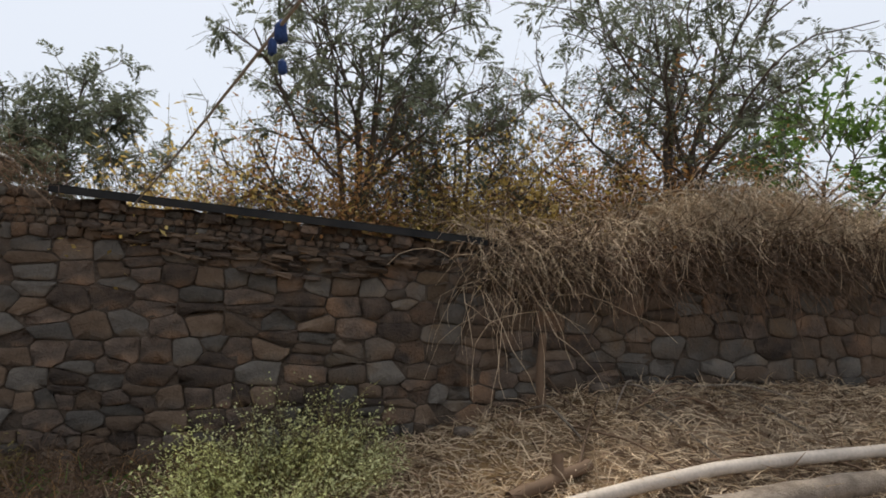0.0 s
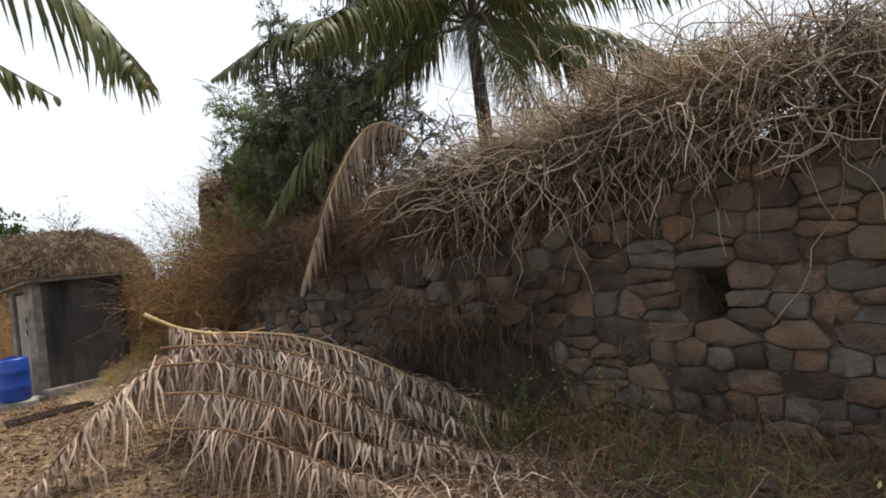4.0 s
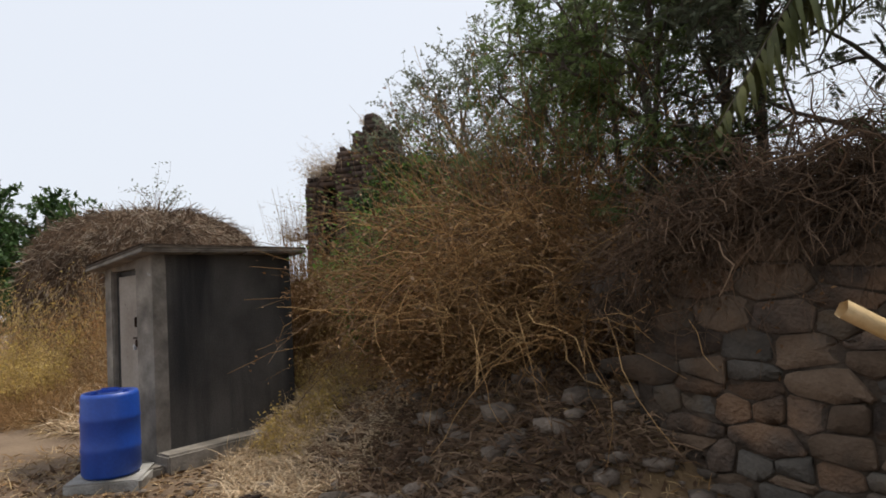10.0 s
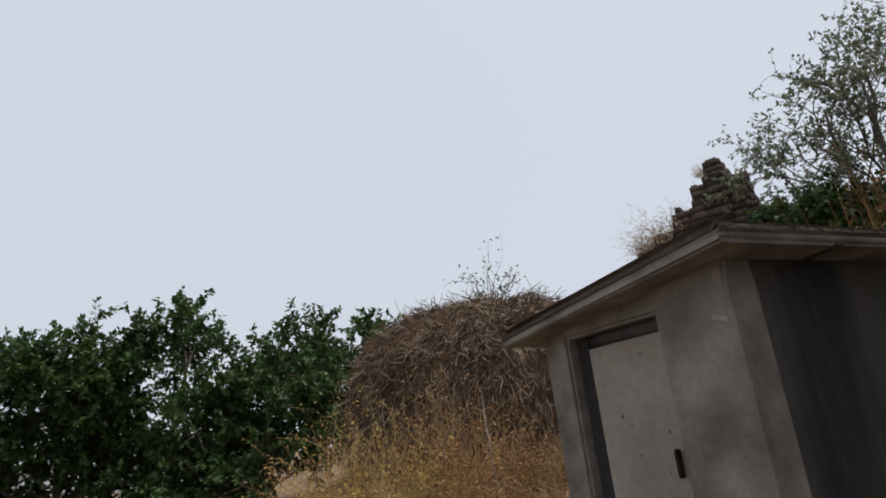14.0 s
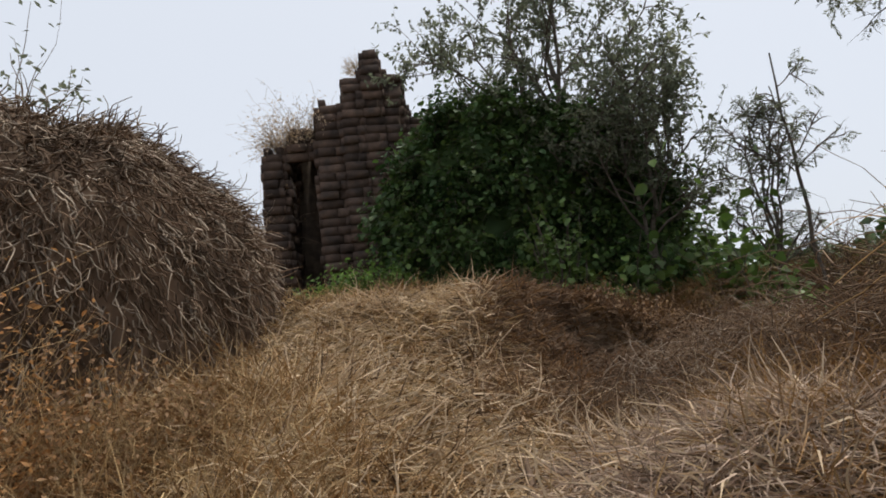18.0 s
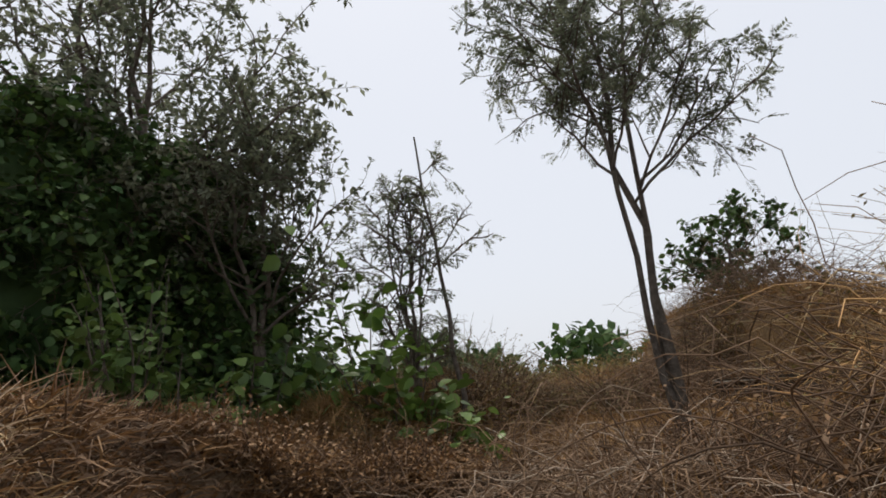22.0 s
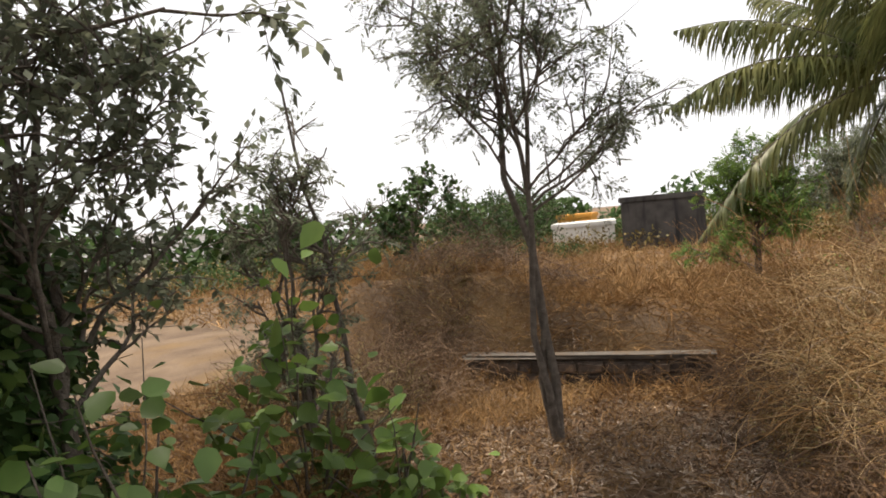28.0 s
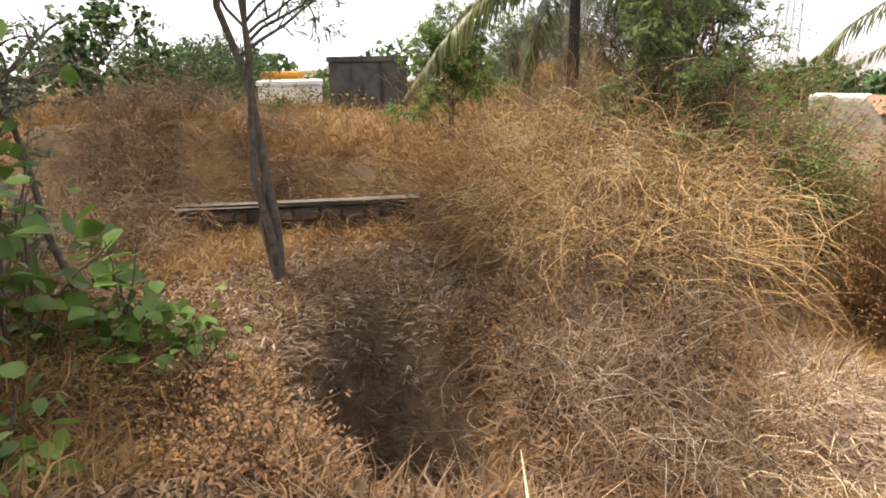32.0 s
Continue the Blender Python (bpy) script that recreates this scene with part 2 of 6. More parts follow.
def np_mesh(name, V, F, mat, smooth=False):
    me = bpy.data.meshes.new(name)
    V, F = np.asarray(V, np.float32), np.asarray(F, np.int32)
    me.vertices.add(len(V)); me.vertices.foreach_set("co", V.ravel())
    me.loops.add(F.size); me.loops.foreach_set("vertex_index", F.ravel())
    me.polygons.add(len(F)); me.polygons.foreach_set("loop_start", np.arange(len(F), dtype=np.int32) * F.shape[1])
    if smooth:
        me.polygons.foreach_set("use_smooth", np.ones(len(F), bool))
    me.update(calc_edges=True)
    me.materials.append(mat)
    return me


def put(name, me, parent=None, label="", category="", group="", kind="", at=None):
    ob = new(name, me)
    if parent is not None:
        ob.parent = parent
    if at is not None:
        ob.matrix_basis = at
    return tagged(ob, label, category, group, kind)


def part(name, bm, mat, parent, label="", smooth=False):
    me = bpy.data.meshes.new(name)
    bm.to_mesh(me); bm.free()
    if smooth:
        for p in me.polygons:
            p.use_smooth = True
    me.materials.append(mat)
    return put(name, me, parent, label)


def box_bm(cx, cy, cz, sx, sy, sz, bevel=0.01, rot=None, jitter=0.0):
    bm = bmesh.new()
    bmesh.ops.create_cube(bm, size=1)
    bmesh.ops.scale(bm, vec=(sx, sy, sz), verts=bm.verts)
    if bevel:
        bmesh.ops.bevel(bm, geom=bm.edges[:], offset=bevel, segments=2, affect="EDGES")
    if jitter:
        for v in bm.verts:
            v.co += Vector(rng.normal(0, jitter, 3))
    if rot:
        bmesh.ops.rotate(bm, matrix=Euler([radians(a) for a in rot]).to_matrix(), verts=bm.verts)
    bmesh.ops.translate(bm, vec=(cx, cy, cz), verts=bm.verts)
    return bm


def thing(name, label, category, x=0, y=0, z=0, rz=0, group="", kind=""):
    ob = new(name)
    ob.matrix_basis = pose(x, y, z, 0, 0, rz)
    ob.empty_display_size = 0.2
    return tagged(ob, label, category, group, kind)


def tubes(C, R, sides=3):
    """Tapered tubes along polylines C (n, k, 3) with radii R (n, k)."""
    C, R = np.asarray(C, float), np.asarray(R, float)
    n, k = C.shape[:2]
    t = np.gradient(C, axis=1)
    t /= np.linalg.norm(t, axis=2, keepdims=True) + 1e-9
    ref = np.where(np.abs(t[:, :, 2:3]) > 0.9, [1.0, 0, 0], [0, 0, 1.0])
    u = np.cross(t, ref); u /= np.linalg.norm(u, axis=2, keepdims=True) + 1e-9
    v = np.cross(t, u)
    ang = np.arange(sides) * 2 * np.pi / sides
    ring = u[:, :, None] * np.cos(ang)[:, None] + v[:, :, None] * np.sin(ang)[:, None]
    V = (C[:, :, None] + ring * R[:, :, None, None]).reshape(-1, 3)
    i = np.arange(n)[:, None, None] * k * sides + np.arange(k - 1)[None, :, None] * sides
    j = np.arange(sides)[None, None, :]; j2 = (j + 1) % sides
    F = np.stack([i + j, i + j2, i + sides + j2, i + sides + j], -1).reshape(-1, 4)
    return V, F


def joined(parts):
    V, F, o = [], [], 0
    for v, f in parts:
        V.append(v); F.append(f + o); o += len(v)
    return np.concatenate(V), np.concatenate(F)


def unit(a):
    return a / (np.linalg.norm(a, axis=-1, keepdims=True) + 1e-9)


def wander(start, direction, length, k=5, droop=0.0, wild=0.25):
    """Polylines from start along direction, bending down by droop and at random by wild."""
    n = len(start)
    C = np.empty((n, k, 3)); C[:, 0] = start
    d = unit(np.asarray(direction, float).copy())
    step = np.broadcast_to(length, (n,))[:, None] / (k - 1)
    for q in range(1, k):
        C[:, q] = C[:, q - 1] + d * step
        d = unit(d + rng.normal(0, wild, (n, 3)) - np.array([0, 0, droop]))
    return C


def leaves(P, D, length, width, up=0.3):
    """Rhombic leaves at P along D, folded a little on the midrib."""
    n = len(P)
    D = unit(D)
    side = unit(np.cross(D, unit(rng.normal(0, 1, (n, 3)) + [0, 0, up * 4])))
    L, W = np.broadcast_to(length, (n,))[:, None], np.broadcast_to(width, (n,))[:, None]
    nor = np.cross(side, D)
    V = np.stack([P, P + D * L * 0.45 + side * W / 2 + nor * W * 0.15, P + D * L, P + D * L * 0.45 - side * W / 2 + nor * W * 0.15], 1).reshape(-1, 3)
    i = np.arange(n)[:, None] * 4
    return V, np.concatenate([i + [0, 1, 2, 3]], 0)


def round_leaves(P, D, length, up=0.3):
    """Broad pointed leaves of two folded halves."""
    n = len(P)
    D = unit(D)
    side = unit(np.cross(D, unit(rng.normal(0, 1, (n, 3)) + [0, 0, up * 4])))
    nor = np.cross(side, D)
    L = np.broadcast_to(length, (n,))[:, None]
    V = np.stack([P] + [P + D * L * a + side * L * b + nor * L * c for a, b, c in ((0.08, 0.24, 0.05), (0.42, 0.4, 0.1), (0.76, 0.22, 0.03), (1.0, 0, -0.08), (0.76, -0.22, 0.03), (0.42, -0.4, 0.1), (0.08, -0.24, 0.05))], 1).reshape(-1, 3)
    i = np.arange(n)[:, None] * 8
    return V, np.concatenate([i + [0, 1, 2, 3], i + [0, 3, 4, 5], i + [0, 5, 6, 7]], 0)


def blades(P, D, length, width, droop=0.5):
    """Bent grass blades of two segments that narrow to the tip."""
    n = len(P)
    D = unit(D)
    L, W = np.broadcast_to(length, (n,))[:, None], np.broadcast_to(width, (n,))[:, None]
    side = unit(np.cross(D, rng.normal(0, 1, (n, 3)))) * W / 2
    mid = P + D * L * 0.55
    D2 = unit(D + rng.normal(0, 0.3, (n, 3)) - [0, 0, droop])
    tip = mid + D2 * L * 0.45
    V = np.stack([P - side, P + side, mid - side * 0.8, mid + side * 0.8, tip - side * 0.15, tip + side * 0.15], 1).reshape(-1, 3)
    i = np.arange(n)[:, None] * 6
    return V, np.concatenate([i + [0, 1, 3, 2], i + [2, 3, 5, 4]], 0)


def rand_dir(n, zmin=-1.0, zmax=1.0):
    z = rng.uniform(zmin, zmax, n); a = rng.uniform(0, 2 * np.pi, n); r = np.sqrt(1 - z * z)
    return np.stack([r * np.cos(a), r * np.sin(a), z], 1)


# ---- the lie of the land ----
WALL_A, WALL_D, WALL_N = np.array([1.97, 4.30]), np.array([0.768, -0.640]), np.array([-0.640, -0.768])


def on_wall(s, w=0.0):
    """Plan place s metres along the yard wall and w metres out on its yard side."""
    s = np.asarray(s, float)
    w = np.asarray(w, float) + 0.4 * np.exp(-((s + 1.75) / 0.8) ** 2)
    return WALL_A + np.multiply.outer(s, WALL_D) + np.multiply.outer(w, WALL_N)


def sstep(a, b, v):
    t = np.clip((v - a) / (b - a), 0, 1)
    return t * t * (3 - 2 * t)


def bumpy(x, y, f, seed):
    r = np.random.default_rng(seed)
    z = 0
    for q in range(5):
        a = r.uniform(0, 2 * np.pi); k = f * r.uniform(0.6, 1.7); p = r.uniform(0, 6.3)
        z = z + np.sin((x * np.cos(a) + y * np.sin(a)) * k + p)
    return z / 5


def hump(x, y, cx, cy, rx, ry, turn=0.0):
    c, s = math.cos(radians(turn)), math.sin(radians(turn))
    dx, dy = x - cx, y - cy
    u, v = (dx * c + dy * s) / rx, (-dx * s + dy * c) / ry
    return np.exp(-(u * u + v * v))


def ground_z(x, y):
    x, y = np.asarray(x, float), np.asarray(y, float)
    s = (x - WALL_A[0]) * WALL_D[0] + (y - WALL_A[1]) * WALL_D[1]
    w = (x - WALL_A[0]) * WALL_N[0] + (y - WALL_A[1]) * WALL_N[1]
    z = 0.05 * bumpy(x, y, 1.1, 3) + 0.02 * bumpy(x, y, 4, 4)
    yard = z + 0.15 * sstep(1.6, 0.1, w) + 0.72 * sstep(6.0, 9.5, s) * sstep(3.5, 0.0, w)
    inside = 1.15 + 0.12 * bumpy(x, y, 0.9, 5)
    fallen = 0.7 * sstep(-3.1, -2.6, s) * sstep(-0.1, -0.6, s)
    behind = sstep(-0.15, -0.5, w + fallen)
    # bank past the end of the wall
    bank = sstep(1.3, -1.6, w)
    past = sstep(-5.7, -6.4, s)
    rise = behind * (1 - past) + bank * past
    z = yard * (1 - rise) + inside * rise
    # slope climbed at the end of the walk
    ramp = np.interp(y, [10.5, 12, 13, 15, 16.5, 17, 18, 19, 20.2, 22, 26], [0.0, 0.14, 0.22, 0.55, 0.85, 1.05, 1.6, 1.82, 1.92, 1.7, 1.0])
    side = sstep(-14.5, -11.0, x) * sstep(-5.2, -7.6, x) * sstep(10.0, 12.0, y)
    z = z * (1 - side) + (ramp + 0.06 * bumpy(x, y, 1.6, 8)) * side
    # hollow with the tree, its hole, and the ledge beyond
    hollow = sstep(-6.9, -5.4, x) * sstep(0.4, -0.6, x) * sstep(12.9, 14.3, y) * sstep(19.6, 18.0, y)
    z = z * (1 - hollow) + (0.88 + 0.06 * bumpy(x, y, 1.5, 9)) * hollow
    u, v = (x + 5.5) * 0.956 - (y - 16.75) * 0.292, (x + 5.5) * 0.292 + (y - 16.75) * 0.956
    z = z - 2.3 * np.exp(-((u / 1.9) ** 2 + (v / 0.76) ** 2) ** 4)
    z = z + 0.35 * hump(x, y, -9.8, 15.3, 0.8, 1.6) + 0.38 * hump(x, y, -7.3, 13.7, 0.7, 0.7) + 0.16 * hump(x, y, -9.9, 12.9, 0.8, 0.5) + 0.4 * hump(x, y, -7.9, 17.5, 0.6, 0.6)
    led = (x - 0.13) * 0.897 - (y - 17.2) * 0.442 + 0.25 * bumpy(x, y, 0.9, 13)
    z = z + (0.75 + 0.6 * sstep(15.4, 16.8, y) + 0.2 * bumpy(x, y, 1.3, 12)) * sstep(0.25, 0.9, led) * sstep(12.0, 14.0, y) * sstep(20.2, 18.8, y) * sstep(9, 4, x)
    z = z + 0.35 * hump(x, y, -4.6, 19.0, 0.9, 0.9)
    z = z + 0.45 * hump(x, y, -2.7, 19.9, 1.5, 1.0)
    # the hill falls away on every side
    r = np.hypot(x + 2, y - 8)
    z = z - 26 * sstep(26, 160, r) + 0.5 * bumpy(x, y, 0.12, 11) * sstep(15, 40, r)
    return z


def axis(lo, hi, step, far, grow=1.22):
    mid = np.arange(lo, hi + step / 2, step)
    out, d = [], step
    while not out or out[-1] < far:
        d *= grow
        out.append((out[-1] if out else 0) + d)
    out = np.array(out)
    return np.concatenate([lo - out[::-1], mid, hi + out])


gx, gy = axis(-15, 14, 0.14, 2600), axis(-7, 24, 0.14, 2600)
GX, GY = np.meshgrid(gx, gy)
GZ = ground_z(GX, GY)
idx = np.arange(GX.size).reshape(GX.shape)
GF = np.stack([idx[:-1, :-1], idx[:-1, 1:], idx[1:, 1:], idx[1:, :-1]], -1).reshape(-1, 4)
put("ground", np_mesh("ground", np.stack([GX, GY, GZ], -1).reshape(-1, 3), GF, M_SOIL, True), label="dry brown earth of a hilltop yard and its banks", category="ground", kind="structure")


def on_ground(x, y, dz=0.0):
    return np.stack([x, y, ground_z(x, y) + dz], -1)


def clear_of_hole(x, y):
    u, v = (x + 5.5) * 0.956 - (y - 16.75) * 0.292, (x + 5.5) * 0.292 + (y - 16.75) * 0.956
    k = ((u / 1.9) ** 2 + (v / 0.76) ** 2 > 1) & ~((x > -7.7) & (x < -5.0) & (y > 16.0)) & ~((x > -8.0) & (x < -5.0) & (y > 15.4))
    return x[k], y[k]


def spot(x, y):
    return float(ground_z(x, y))

# ---- growth: fronds, bushes, trees ----
def frond_parts(pts, leaf_len, per_side, hang=0.5, width=0.035, sweep=0.5, tidy=0.12, r0=0.025):
    """A palm leaf along control points: its midrib and its leaflets."""
    pts = np.asarray(pts, float)
    t = np.linspace(0, 1, 15)
    seg = np.linspace(0, 1, len(pts))
    C = np.stack([np.interp(t, seg, pts[:, q]) for q in range(3)], 1)
    for _ in range(3):
        C[1:-1] = (C[:-2] + 2 * C[1:-1] + C[2:]) / 4
    rib = tubes(C[None], (r0 * (1.05 - t) + 0.003)[None], 5)
    f = np.linspace(0.12, 0.995, per_side)
    f = np.clip(f + rng.normal(0, 0.006, per_side), 0.05, 0.999)
    base = np.stack([np.interp(f, t, C[:, q]) for q in range(3)], 1)
    tang = unit(np.stack([np.interp(f, t, np.gradient(C, axis=0)[:, q]) for q in range(3)], 1))
    side0 = unit(np.cross(tang, [0, 0, 1.0]))
    out = []
    ll = leaf_len * np.sin(np.pi * np.clip(f * 0.86 + 0.13, 0, 1)) ** 0.7
    for sgn in (-1, 1):
        d = unit(side0 * sgn + tang * sweep + [0, 0, -hang * 0.4] + rng.normal(0, tidy, base.shape))
        L = ll * rng.uniform(0.75 - 0.5 * (tidy > 0.4), 1.1, per_side)
        C3 = wander(base, d, L, 5, hang * 0.45, tidy * 0.6)
        wdir = unit(np.cross(np.gradient(C3, axis=1), tang[:, None] + 0.3 * side0[:, None] * sgn + 1e-3))
        wdir = unit(np.cross(np.gradient(C3, axis=1), wdir))
        prof = np.array([0.5, 1.0, 0.9, 0.6, 0.08]) * width / 2
        a, b = C3 - wdir * prof[:, None], C3 + wdir * prof[:, None]
        V = np.stack([a, b], 2).reshape(-1, 3)
        i = np.arange(per_side)[:, None] * 10 + np.arange(4)[None] * 2
        F = np.stack([i, i + 1, i + 3, i + 2], -1).reshape(-1, 4)
        out.append((V, F))
    return rib, joined(out)


def frond(name, parent, pts, leaf_len, per_side, mat_leaf, mat_rib, label="", group="", category="", **kw):
    rib, lv = frond_parts(pts, leaf_len, per_side, **kw)
    f = put(name, np_mesh(name, *lv, mat_leaf), parent, label, category, group)
    put("midrib", np_mesh("midrib", *rib, mat_rib, True), f)
    return f


def palm(x, y, top, lean=(0, 0), n=27, length=4.3, label="", droop0=0.25):
    z0 = spot(x, y) - 0.05
    p = thing("coconut_palm", label, "palm tree", x, y, z0, group="coconut palms")
    H = top - z0
    k = 26
    t = np.linspace(0, 1, k)
    C = np.stack([lean[0] * t ** 1.5, lean[1] * t ** 1.5, H * t], 1)
    R = 0.15 * (1 - 0.35 * t) + 0.05 * np.exp(-t * 9) + 0.008 * (np.arange(k) % 2)
    put("trunk", np_mesh("trunk", *tubes(C[None], R[None], 10), M_PALM, True), p)
    tip = C[-1]
    for q in range(n):
        a = 2.39996 * q + rng.uniform(-0.2, 0.2)
        up = 1.42 - 1.55 * (q / (n - 1)) + rng.uniform(-0.1, 0.1)
        d = np.array([math.cos(a), math.sin(a)])
        L = length * rng.uniform(0.85, 1.08)
        pts = []
        for r in np.linspace(0, 1, 6):
            pts.append((tip[0] + d[0] * L * (r * math.cos(up * 0.8) if up > 0 else r * 0.8), tip[1] + d[1] * L * (r * math.cos(up * 0.8) if up > 0 else r * 0.8),
                        tip[2] + L * (math.sin(up) * r - (droop0 + 0.3 * max(0.0, 1 - abs(up))) * r ** 2.4)))
        frond("frond", p, pts, 1.1, 100, M_FROND, M_BARK, hang=1.4, width=0.042, sweep=0.7, tidy=0.16)
    return p


def feather(P, D, n_leaf=11, length=0.16, leaf=0.05, width=0.016, droop=0.15):
    """Pinnate sprays at P along D: rows of small leaflets on both sides of a thin stalk."""
    C = wander(P, D, length, 4, droop, 0.12)
    f = np.linspace(0.15, 1, n_leaf)
    q = f * 3
    i0 = np.clip(q.astype(int), 0, 2); fr = (q - i0)[None, :, None]
    base = C[:, i0] * (1 - fr) + C[:, i0 + 1] * fr
    tang = unit(C[:, i0 + 1] - C[:, i0])
    side = unit(np.cross(tang, unit(rng.normal(0, 0.5, (len(P), 1, 3)) + [0, 0, 1.0])))
    out = []
    for sgn in (-1, 1):
        d = unit(side * sgn + tang * 0.45 - [0, 0, 0.15] + rng.normal(0, 0.1, base.shape))
        out.append(leaves(base.reshape(-1, 3), d.reshape(-1, 3), leaf * rng.uniform(0.75, 1.15, base.shape[0] * n_leaf), width, 0.6))
    return joined(out)


def tree(name, x, y, height, r, label, category="tree", lean=(0.0, 0.0), fork=0.35, crown=2.2, limbs=9, subs=6, twigs=5, style="feather", mat=None,
         bark=None, spread=0.9, sprays=3, leaf=0.05, z0=None, group="", density=1.0, stems=1, up=0.75, mats2=None):
    mat, bark = mat or M_LEAF_GREY, bark or M_BARK
    z0 = spot(x, y) - 0.06 if z0 is None else z0
    root = thing(name, label, category, x, y, z0, group=group)
    wood, k = [], 9
    t = np.linspace(0, 1, k)
    st = []
    for q in range(stems):
        a = q * 2.4 + 0.6
        off = np.array([math.cos(a), math.sin(a)]) * (0.0 if stems == 1 else 0.22 * height * 0.35)
        sx = np.where(t > fork * 0.6, (t - fork * 0.6) / (1 - fork * 0.6), 0)
        C = np.stack([lean[0] * t + off[0] * sx, lean[1] * t + off[1] * sx, height * 0.9 * t * (1 if q == 0 else rng.uniform(0.8, 0.97))], 1)
        C[1:] += rng.normal(0, height * 0.008, (k - 1, 3)) * [1, 1, 0.2]
        st.append(C)
        wood.append(tubes(C[None], (r * (1 - 0.82 * t) * (1 if q == 0 else 0.75) + 0.006 + r * 0.35 * np.exp(-t * 14))[None], 8))
    n1 = limbs * stems
    f = rng.uniform(fork, 0.98, n1)
    which = np.arange(n1) % stems
    S = np.array([[np.interp(ff, t, st[w][:, q]) for q in range(3)] for ff, w in zip(f, which)])
    a = np.arange(n1) * 2.4 + rng.uniform(-0.4, 0.4, n1)
    D = np.stack([np.cos(a), np.sin(a), np.full(n1, up) + rng.uniform(-0.25, 0.35, n1)], 1)
    L1 = crown * (1.15 - 0.55 * f) * rng.uniform(0.75, 1.15, n1)
    C1 = wander(S, D, L1, 7, -0.04, 0.16)
    R1 = r * 0.42 * (1.1 - f)[:, None] * (1 - 0.8 * np.linspace(0, 1, 7))[None] + 0.006
    wood.append(tubes(C1, R1, 5))

    def sprout(C, per, length, k, wild, dz, lo=0.25):
        n = len(C) * per
        src = np.repeat(np.arange(len(C)), per)
        q = rng.uniform(lo, 1, n) * (C.shape[1] - 1)
        i0 = np.clip(q.astype(int), 0, C.shape[1] - 2); fr = (q - i0)[:, None]
        P = C[src, i0] * (1 - fr) + C[src, i0 + 1] * fr
        T = unit(C[src, i0 + 1] - C[src, i0])
        D = unit(T * 0.8 + rand_dir(n) * spread + [0, 0, dz])
        return wander(P, D, length * rng.uniform(0.6, 1.2, n), k, 0.02, wild)
    C2 = sprout(C1, subs, crown * 0.42, 5, 0.2, 0.15)
    wood.append(tubes(C2, np.linspace(0.011, 0.004, 5)[None].repeat(len(C2), 0) * (1 + r * 2), 4))
    C3 = sprout(C2, twigs, crown * 0.2, 4, 0.25, 0.05)
    wood.append(tubes(C3, np.linspace(0.0045, 0.0018, 4)[None].repeat(len(C3), 0), 3))
    put("trunk", np_mesh("trunk", *joined(wood), bark, True), root)
    ns = int(len(C3) * sprays * density)
    src = rng.integers(0, len(C3), ns)
    i0 = rng.integers(0, 3, ns); fr = rng.uniform(0, 1, (ns, 1))
    P = C3[src, i0] * (1 - fr) + C3[src, i0 + 1] * fr
    D = unit(unit(C3[src, i0 + 1] - C3[src, i0]) * 0.5 + rand_dir(ns) * 0.8 - [0, 0, 0.2])
    if style == "feather":
        V = feather(P, D, 9, 0.2, leaf, leaf * 0.34)
    elif style == "round":
        V = round_leaves(P, D, leaf * rng.uniform(0.6, 1.2, ns), 0.5)
    else:
        V = leaves(P, D, leaf * rng.uniform(0.7, 1.2, ns), leaf * 0.5, 0.5)
    put("crown", np_mesh("crown", *V, mat), root, kind="stuff")
    return root


